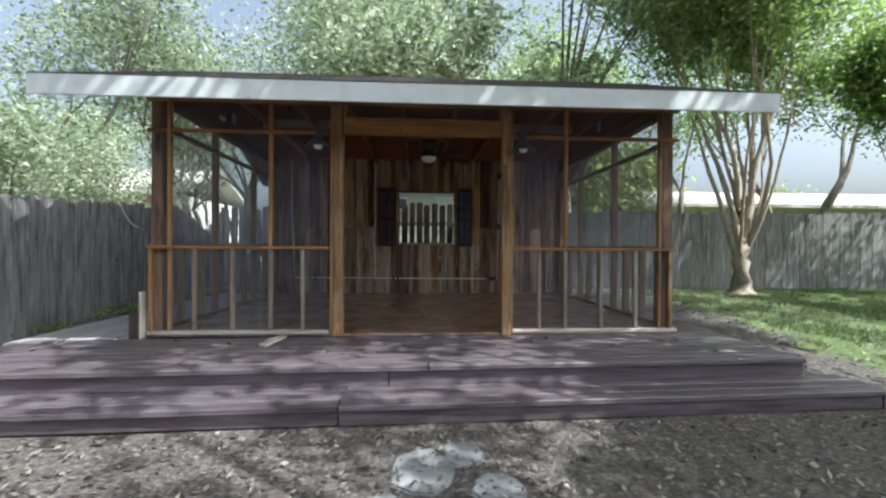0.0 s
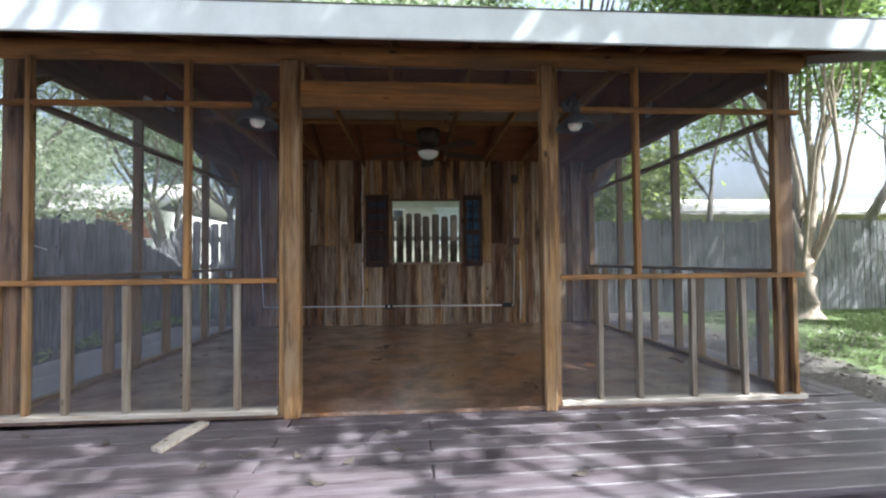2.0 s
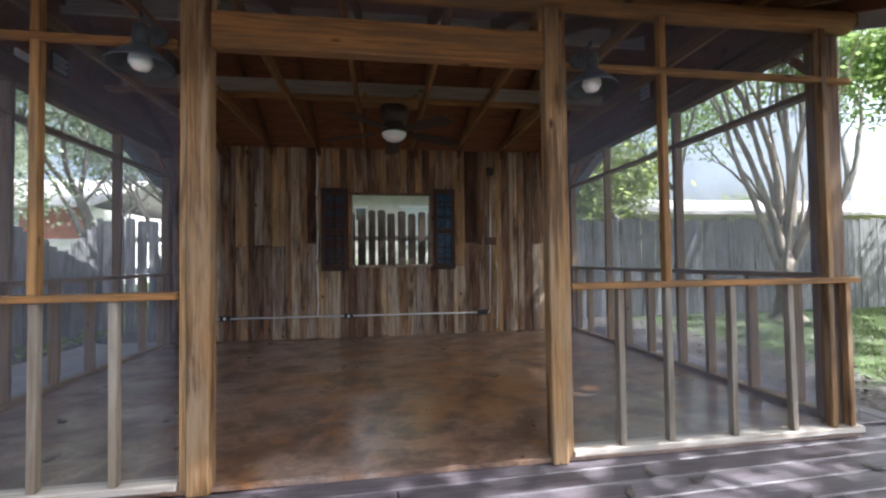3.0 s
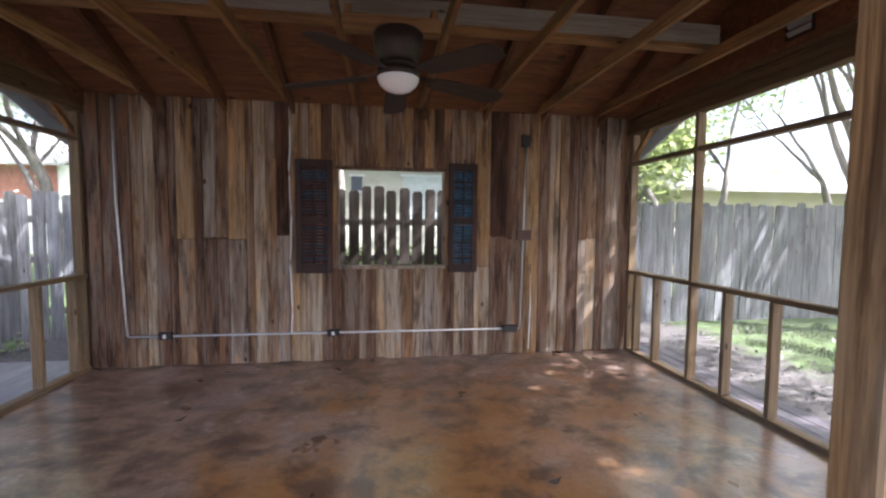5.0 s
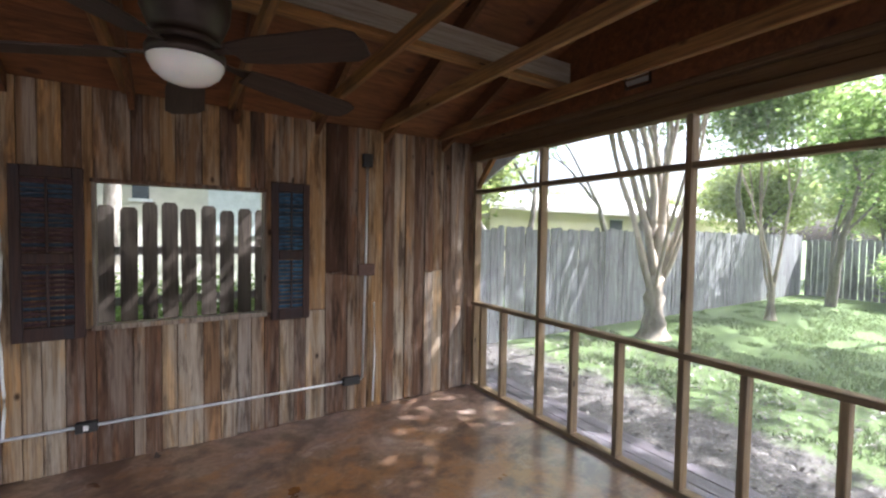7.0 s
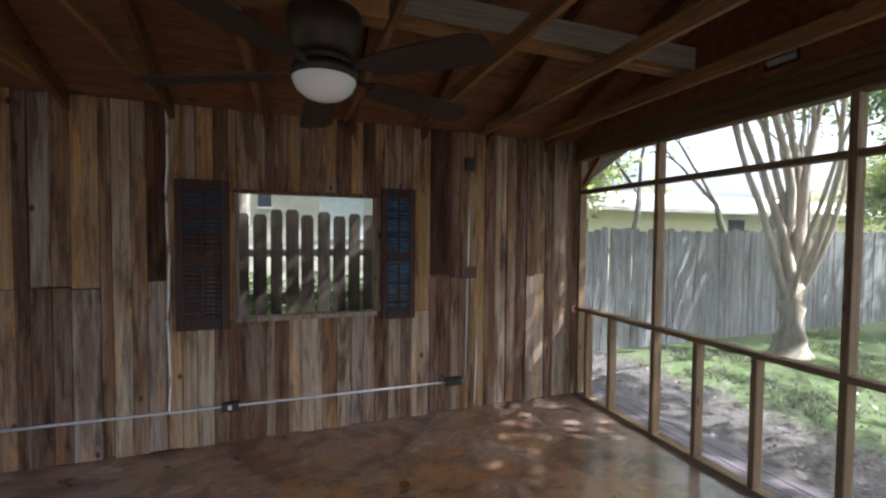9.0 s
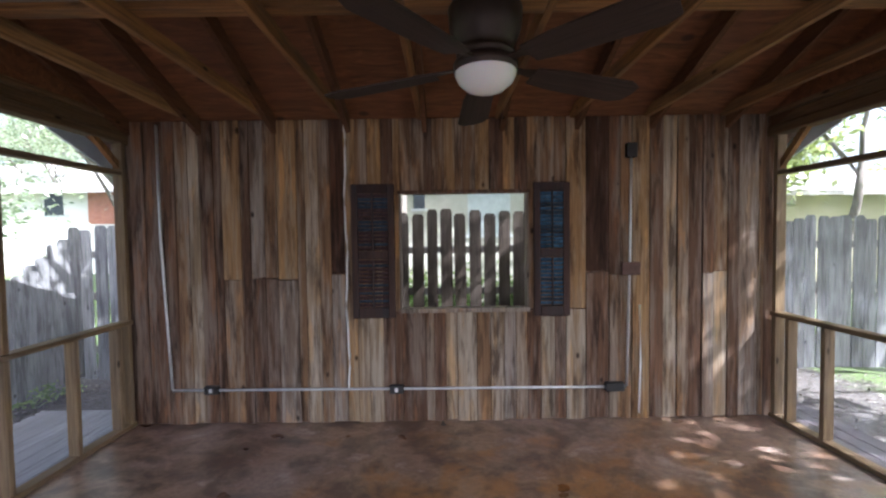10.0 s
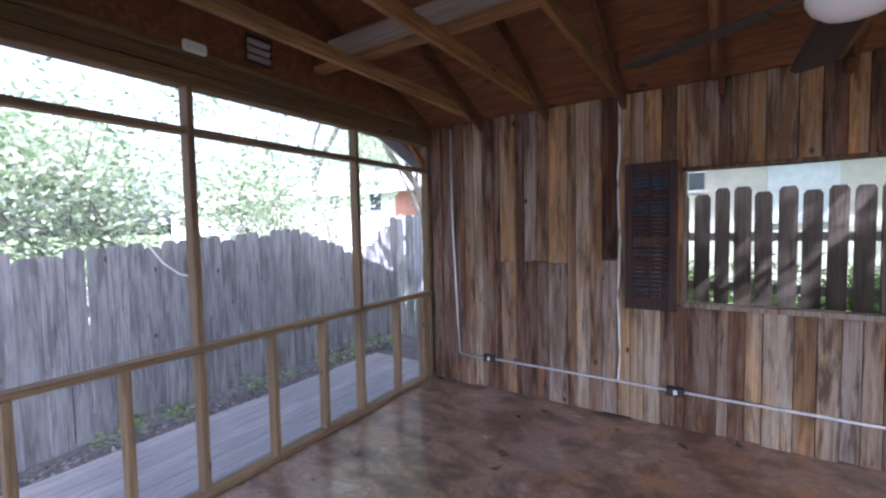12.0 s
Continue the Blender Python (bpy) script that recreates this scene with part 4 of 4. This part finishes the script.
def limb(bm, tips, p, d, length, r, level, rng, spread=0.5, lift=0.1, ring=None):
    """A tapering branch that grows on from the ring it is given and splits; collects the tips."""
    n, sides = 5, 6
    for i in range(n + 1):
        if i:
            d = (d + Vector((rng.uniform(-1, 1), rng.uniform(-1, 1), rng.uniform(-0.5, 1) * 0.6 + lift)) * 0.16).normalized()
            p = p + d * (length / n)
            if level <= 1:
                tips.append(tuple(p))
        elif ring:
            continue
        q = d.to_track_quat("Z", "Y")
        w = r * (1 - 0.42 * i / n)
        now = [bm.verts.new(p + q @ Vector((w * math.cos(6.2832 * k / sides), w * math.sin(6.2832 * k / sides), 0))) for k in range(sides)]
        if ring:
            for k in range(sides):
                bm.faces.new((ring[k], ring[(k + 1) % sides], now[(k + 1) % sides], now[k]))
        ring = now
    if level == 0:
        return
    for k in range(rng.choice((2, 3))):
        nd_ = (d + Vector((rng.uniform(-1, 1), rng.uniform(-1, 1), rng.uniform(-0.3, 0.8))) * spread).normalized()
        limb(bm, tips, p, nd_, length * rng.uniform(0.6, 0.85), r * 0.42, level - 1, rng, spread, lift, ring)


def make_tree(name, loc, stems, level, leafs, label, bark_mat, seed, spread=0.5, lift=0.1, group=""):
    """stems: (offset, direction, length, radius); leafs: (count a tip, spread, size, material)."""
    rng = random.Random(seed)
    t = root(name, loc, label, "tree", group)
    bm, tips = bmesh.new(), []
    for off, d, length, r in stems:
        limb(bm, tips, Vector(off), Vector(d).normalized(), length, r, level, rng, spread, lift)
    part("trunk", bm, bark_mat, t, loc=loc, smooth=True)
    per, sp, size, mat = leafs
    leaf_cloud("crown", tips, per, (sp, sp, sp * 0.8), size, mat, t, seed, loc)
    return t, tips


# neighbours' houses beyond the fences
def house(name, x0, x1, y0, eave, ridge, depth, wall_mat, roof_mat, label, windows):
    h = root(name, ((x0 + x1) / 2, y0, -0.1), label, "house")
    piece("wall", h, wall_mat, (x0, x1), (y0, y0 + depth), (-0.2, eave), 0)
    bm = bmesh.new()
    ym = y0 + depth / 2
    prism(bm, [(y0 - 0.5, eave - 0.12), (ym, ridge), (y0 + depth + 0.5, eave - 0.12), (y0 + depth + 0.5, eave), (ym, ridge + 0.15), (y0 - 0.5, eave)], x1 - x0 + 0.9, "x")
    part("roof", bm, roof_mat, h, loc=(x0 - 0.45, 0, 0))
    for a, b, c, d in windows:
        w = piece("window", h, CURTAIN if d - c > 1.055 else DARKGLASS, (a, b), (y0 - 0.03, y0 - 0.004), (c, d), 0)
        piece("frame", w, WHITE, (a - 0.06, b + 0.06), (y0 - 0.05, y0 - 0.031), (d, d + 0.06), 0)
        piece("frame", w, WHITE, (a - 0.06, b + 0.06), (y0 - 0.05, y0 - 0.031), (c - 0.06, c), 0)
    return h


house("house", 9.0, 30, 15.5, 2.6, 3.55, 9, YELLOWISH, FARROOF, "low cream house with a pale roof beyond the back fence", ((15.2, 16.0, 1.7, 2.3),))
house("house", -5.0, 3.4, 15.0, 3.3, 4.8, 8, SHADEDSIDING, FARROOF, "sided house in a shade-toned beige seen through the back window", ((-0.52, -0.24, 2.27, 2.63), (0.82, 1.87, 1.6, 2.66)))
west_house = house("house", -46, -14.0, 25.0, 3.95, 6.0, 10, SIDING, FARROOF, "low white house with a brick panel beyond the side fence", ((-19.0, -18.1, 2.8, 3.85), (-22.8, -21.9, 3.4, 3.88)))
piece("brick_panel", west_house, BRICK, (-16.9, -14.05), (24.978, 24.996), (2.35, 3.9), 0, "red brick panel")


# large trees that stand behind the viewer and shade the deck
# places where a beam of sun comes down between the crowns, with the gap's radius
SUNBEAMS = (((2.78, 8.16, 1.7), 0.6), ((2.45, 7.4, 0.0), 0.26), ((1.9, 6.3, 0.0), 0.2), ((-1.7, 3.6, 0.0), 0.45), ((-2.3, 2.45, -0.35), 0.7), ((-1.0, 2.4, -0.35), 0.5), ((-3.3, 2.7, -0.35), 0.5), ((0.9, 3.9, 0.0), 0.4), ((1.0, 3.4, 0.0), 0.4), ((0.1, 3.7, 0.0), 0.3))


def canopy_tree(loc, boxes, per, seed, leaves=LEAF_SUNNY):
    rng = np.random.default_rng(seed)
    t = root("yard_tree", loc, "large spreading shade tree over the yard", "tree", "shade trees over the deck")
    cs = np.concatenate([np.stack([rng.uniform(b[0], b[1], k), rng.uniform(b[2], b[3], k), rng.uniform(b[4], b[5], k)], axis=1) for k, *b in boxes])
    for p, r in SUNBEAMS:
        rel = cs - np.array(p)
        along = rel @ np.array(SUN_TO)
        cs = cs[np.linalg.norm(rel - along[:, None] * np.array(SUN_TO), axis=1) > r]
    cs = cs[rng.uniform(size=len(cs)) < 0.84]
    n = len(cs)
    o = np.array(loc)
    bm = bmesh.new()
    tube(bm, [(0, 0, -0.2), (0.05, 0, 1.5), (0, 0.1, 3.2)], [0.36, 0.27, 0.24], 12, False)
    fork = Vector((0, 0.1, 3.1))
    for k in range(0, n, 6):
        e = Vector(cs[k] - o)
        m = fork.lerp(e, 0.5) + Vector((0, 0, 0.7))
        tube(bm, [fork, fork.lerp(m, 0.5) + Vector((0, 0, 0.3)), m, e], [0.09, 0.06, 0.035, 0.012], 6, False)
    part("trunk", bm, BARK_GREY, t, loc=loc, smooth=True)
    leaf_cloud("crown", cs - o, per, (0.27, 0.27, 0.2), 0.12 if leaves is LEAF_SUNNY else 0.08, leaves, t, seed, loc)


canopy_tree((10.5, -5.0, -0.35), ((24, 2.0, 4.5, -3.5, 2.4, 5.6, 8.0), (84, 4.5, 9.5, -3.5, 2.4, 5.6, 8.0), (40, 7.0, 10.5, -2.2, 0.6, 5.6, 7.5), (24, 9.5, 17.5, -1.0, 7.0, 5.6, 8.0), (125, 4.0, 9.5, 2.2, 4.7, 5.8, 7.8), (30, 4.0, 9.5, 4.7, 6.4, 5.8, 7.8), (14, 5.2, 7.4, 4.8, 6.6, 5.8, 7.2)), 92, 71)
canopy_tree((-1.5, -6.5, -0.35), ((38, -0.6, 2.0, -1.5, 4.6, 5.8, 7.8),), 100, 72)
canopy_tree((4.6, 12.6, -0.1), ((55, 2.6, 6.4, 6.7, 8.6, 5.8, 7.2), (85, -2.0, 4.4, 9.0, 11.6, 4.0, 5.6), (32, -1.8, 1.6, 7.6, 9.0, 4.5, 5.7)), 110, 73, LEAF_PALE)

# crape myrtles on the lawn: a short fluted trunk that parts into many upright stems
STEMS = (((-0.5, 0.1, 1), 2.2, 0.06), ((-0.28, -0.15, 1), 2.4, 0.07), ((-0.12, 0.1, 1), 2.5, 0.075), ((0.06, -0.1, 1), 2.5, 0.09), ((0.2, 0.12, 1), 2.4, 0.08),
         ((0.36, -0.05, 1), 2.3, 0.055), ((-0.1, 0.4, 1), 2.3, 0.06), ((0.6, 0.0, 1), 1.9, 0.03), ((-0.4, -0.2, 1), 2.5, 0.035), ((0.12, 0.3, 1), 2.6, 0.045), ((0.28, -0.25, 1), 2.5, 0.04))


def make_myrtle(loc, k, stems, low, per, seed, label, slim=1.0):
    rng = random.Random(seed)
    t = root("crape_myrtle", loc, label, "tree", "trees on the lawn")
    bm, tips = bmesh.new(), []
    tube(bm, [(0, 0, -0.1), (0.0, 0, 0.05 * k), (0, 0, 0.25 * k), (-0.01, 0, 0.65 * k), (0, 0, 0.95 * k), (0, 0, 1.2 * k)], [0.34 * k * slim, 0.25 * k * slim, 0.19 * k * slim, 0.17 * k * slim, 0.14 * k * slim, 0.03 * k * slim], 14, False)
    part("trunk", bm, BARK_MYRTLE, t, loc=loc, smooth=True)
    for d, ln, r in stems:
        bm = bmesh.new()
        limb(bm, tips, Vector((d[0] * 0.16 * k, d[1] * 0.16 * k, 0.78 * k)), Vector((d[0] * 0.72, d[1] * 0.72, 1)).normalized(), ln * k, r * k * slim, 3, rng, 0.26, 0.3)
        part("limb", bm, BARK_MYRTLE, t, loc=loc, smooth=True)
    high = [p for p in tips if p[2] > low]
    leaf_cloud("crown", high, per, (0.32, 0.32, 0.27), 0.06, LEAF_GREEN, t, seed, loc)


make_myrtle((7.15, 8.6, -0.08), 1.08, STEMS, 2.9, 34, 5, "multi-stemmed tree with smooth tan bark on the lawn")
make_myrtle((10.9, 8.3, -0.08), 0.8, STEMS[:4], 1.7, 44, 6, "smaller slender tree with dense green leaves by the fence", 0.6)
UP = [((0, 0, 0), (0.05, 0, 1), 2.6, 0.2)]
make_tree("shade_tree", (14.4, 8.3, -0.1), [((0, 0, 0), (-0.3, -0.2, 1), 1.9, 0.13), ((0, 0, 0), (0.35, 0.1, 1), 1.8, 0.1)], 3, (34, 0.45, 0.085, LEAF_GREEN),
          "dark green shade tree near the far end of the yard", BARK_GREY, 11, 0.8)
make_tree("shade_tree", (13.2, 5.2, -0.1), UP, 3, (30, 0.5, 0.09, LEAF_GREEN), "dark green shade tree near the far end of the yard", BARK_GREY, 12, 0.8)
for bx, by, sd in ((15.8, 7.0, 41), (15.9, 4.8, 42), (15.7, 2.8, 43)):
    st = [((random.uniform(-0.3, 0.3), random.uniform(-0.3, 0.3), 0), (random.uniform(-0.5, 0.5), random.uniform(-0.5, 0.5), 1), 0.6, 0.03) for k in range(5)]
    make_tree("garden_shrub", (bx, by, -0.1), st, 2, (34, 0.2, 0.06, LEAF_GREEN), "rounded green shrub along the far fence", BARK_GREY, sd, 0.9, 0.1, "shrubs along the far fence")
BACK_TREES = ((-10, 14.0, 21), (-5.5, 16.5, 22), (-1.0, 14.5, 23), (3.5, 16.0, 24), (8.0, 13.5, 25), (13, 13.5, 26), (19, 12.5, 27), (1.2, 19, 29), (-8, 20, 30), (-25, 31, 34), (-12, 25, 28), (-19, 27, 38), (-8.5, 17, 39), (-4, 24.5, 35), (6, 24.5, 36))
for bx, by, sd in BACK_TREES:
    make_tree("background_tree", (bx, by, -0.1), [((0, 0, 0), (random.uniform(-0.25, 0.25), -0.1, 1), 3.3, 0.2), ((0, 0, 0), (random.uniform(-0.5, 0.5), -0.2, 1), 3.0, 0.13)], 4,
              (20, 0.62, 0.08, LEAF_PALE if bx < 6 else LEAF_GREEN), "tall leafy tree beyond the back fence in strong sun", BARK_GREY, sd, 0.85, 0.06, "trees beyond the fence")
for bx, by, sd in ((7.5, 15.5, 61), (12.5, 27, 62), (18, 27.5, 63), (24, 27, 64), (6.0, 21.5, 65), (20.5, 12.5, 66), (22, 8.5, 67), (21, 5.0, 68), (33, 24, 69)):
    st = [((0, 0, 0), (random.uniform(-0.6, 0.6), random.uniform(-0.3, 0.3), 1), 1.7, 0.1) for k in range(4)]
    make_tree("background_tree", (bx, by, -0.1), st, 3, (34, 0.5, 0.1, LEAF_SUNNY), "low spreading tree with yellow-green leaves in full sun", BARK_GREY, sd, 0.9, 0.06, "low trees beyond the fence")
for bx, by, sd in ((-6.2, 6.6, 31), (-6.6, 9.2, 32), (-6.3, 4.0, 33)):
    st = [((random.uniform(-0.3, 0.3), random.uniform(-0.3, 0.3), 0), (random.uniform(-0.5, 0.5), random.uniform(-0.5, 0.5), 1), 1.5, 0.05) for k in range(5)]
    make_tree("tall_shrub", (bx, by, -0.2), st, 2, (60, 0.34, 0.042, LEAF_PALE), "tall untrimmed shrub with pale leaves and bare twigs behind the fence", BARK_GREY, sd, 0.8, 0.1, "shrubs behind the side fence")

for bx, sd in ((-1.6, 51), (-0.1, 52), (1.5, 53), (3.0, 54)):
    st = [((random.uniform(-0.4, 0.4), random.uniform(-0.2, 0.2), 0), (random.uniform(-0.6, 0.6), random.uniform(-0.3, 0.3), 1), 0.58, 0.02) for k in range(6)]
    make_tree("garden_shrub", (bx, 11.2, -0.1), st, 1, (30, 0.17, 0.05, LEAF_GREEN), "low green shrub behind the back fence", BARK_GREY, sd, 0.9, 0.05, "shrubs behind the back fence")

# ---- grass and fallen leaves ----
def make_grass():
    rng = np.random.default_rng(3)
    n = 90000
    x = 3.9 + rng.beta(1.0, 1.7, n) * 12.0
    y = rng.uniform(2.4, 9.5, n)
    patch = np.array([noise.noise((a * 0.9, b * 0.9, 4.0)) + 0.5 * noise.noise((a * 2.6, b * 2.6, 1.0)) for a, b in zip(x, y)])
    keep = (patch > -0.05) & ((x - 7.15) ** 2 + (y - 8.6) ** 2 > 0.3) & (x > 4.75 + 0.7 * patch)
    x, y = x[keep], y[keep]
    n = len(x)
    z = np.array([ground_z(a, b) for a, b in zip(x, y)]) - 0.01
    base = np.stack([x, y, z], axis=1)
    a = rng.uniform(0, 6.28, n)
    w = np.stack([np.cos(a), np.sin(a), np.zeros(n)], axis=1) * 0.007
    tip = base + np.stack([rng.normal(0, 0.03, n), rng.normal(0, 0.03, n), rng.uniform(0.03, 0.085, n)], axis=1)
    v = np.stack([base - w, base + w, tip], axis=1).reshape(-1, 3)
    me = bpy.data.meshes.new("grass")
    me.from_pydata(v.tolist(), [], np.arange(3 * n).reshape(-1, 3).tolist())
    me.materials.append(GRASS)
    tagged(new("grass", me), "short patchy green lawn grass in dappled shade", "grass", kind="stuff")


make_grass()


def make_litter():
    rng = np.random.default_rng(9)
    n = 22000
    x = rng.uniform(-4.0, 6.5, n)
    y = rng.uniform(0.2, 3.2, n)
    far = 5200
    x[:far] = rng.uniform(3.55, 6.6, far)
    y[:far] = rng.uniform(3.4, 9.3, far)
    near = 2500
    x[far:far + near] = rng.uniform(-4.05, -3.7, near)
    y[far:far + near] = rng.uniform(3.2, 9.3, near)
    ok = (y < 2.8 + 0.032 * x) | (x > 3.56) | (x < -3.68)
    x, y = x[ok], y[ok]
    n = len(x)
    z = np.array([ground_z(a, b) for a, b in zip(x, y)]) + rng.uniform(0.012, 0.04, n)
    c = np.stack([x, y, z], axis=1)
    a = rng.uniform(0, 6.28, n)
    s = (rng.uniform(0.008, 0.03, n))[:, None]
    u = np.stack([np.cos(a), np.sin(a), rng.normal(0, 0.35, n)], axis=1) * s
    w = np.stack([-np.sin(a), np.cos(a), rng.normal(0, 0.35, n)], axis=1) * s * 0.5
    v = np.stack([c - u, c + w, c + u, c - w], axis=1).reshape(-1, 3)
    me = bpy.data.meshes.new("leaf_litter")
    me.from_pydata(v.tolist(), [], np.arange(4 * n).reshape(-1, 4).tolist())
    me.materials.append(LEAF_LITTER)
    tagged(new("leaf_litter", me), "dry brown fallen leaves scattered over bare dirt", "fallen leaves", kind="stuff")


make_litter()

# ---- odds and ends ----
make_run("cord", [(-4.03, 6.1, 1.52), (-4.03, 6.16, 1.47), (-4.02, 6.24, 1.34), (-4.02, 6.38, 1.22), (-4.03, 6.55, 1.18)], 0.008, PLASTIC, "pale cord drooping over the fence", "cord")
stub = root("post_stub", (-2.63, 4.3, -0.03), "dark wooden post stub with a loose board, on the deck", "post")
piece("block", stub, SHUTTER, (-2.69, -2.6), (4.29, 4.38), (-0.03, 0.22), 0.008)
piece("loose_board", stub, PALE["z"], (-2.596, -2.57), (4.3, 4.37), (-0.03, 0.44), 0.004, "pale weathered board")


def weed(x, y, seed):
    rng = np.random.default_rng(seed)
    c = np.stack([rng.normal(0, 0.07, 9), rng.normal(0, 0.09, 9), rng.uniform(0.04, 0.16, 9)], axis=1)
    z = ground_z(x, y)
    t = root("weed", (x, y, z), "small leafy green weed growing at the fence foot", "weed", "weeds along the fence")
    leaf_cloud("leaves", c, 9, (0.03, 0.03, 0.03), 0.03, LEAF_GREEN, t, seed, (x, y, z))
    bm = bmesh.new()
    for k in range(0, 9, 2):
        tube(bm, [(0, 0, -0.02), tuple(c[k] * 0.6), tuple(c[k])], 0.003, 4, False)
    part("stem", bm, LEAF_GREEN, t, loc=(x, y, z))


for k, (wx, wy) in enumerate(((-3.98, 5.9), (-4.0, 6.3), (-3.95, 7.0), (-3.98, 7.3), (-3.9, 8.3), (-3.95, 8.7), (-3.85, 9.0), (-3.97, 8.0), (-3.9, 4.9))):
    weed(wx, wy, 200 + k)


def dry_leaf(x, y, z, turn):
    bm = bmesh.new()
    pts = [(0.035 * math.cos(k * 0.785) * (1.5 if k % 4 == 0 else 0.8), 0.022 * math.sin(k * 0.785)) for k in range(8)]
    prism(bm, pts, 0.003)
    for v in bm.verts:
        v.co.z += 6.0 * v.co.x ** 2
    ob = part("fallen_leaf", bm, LEAF_LITTER, None, loc=(x, y, z))
    ob.rotation_euler = (0, 0, radians(turn))
    tagged(ob, "curled dry brown leaf lying on the floor", "leaf", "leaves on the floor")


for k, (lx, ly) in enumerate(((-2.11, 6.6), (-1.19, 6.95), (0.16, 8.1), (-1.9, 5.4), (1.2, 5.9))):
    dry_leaf(lx, ly, 0.001, 50 * k)
for k in range(26):
    dry_leaf(random.uniform(-3.3, 3.3), random.uniform(3.45, 4.2), -0.028, 70 * k)
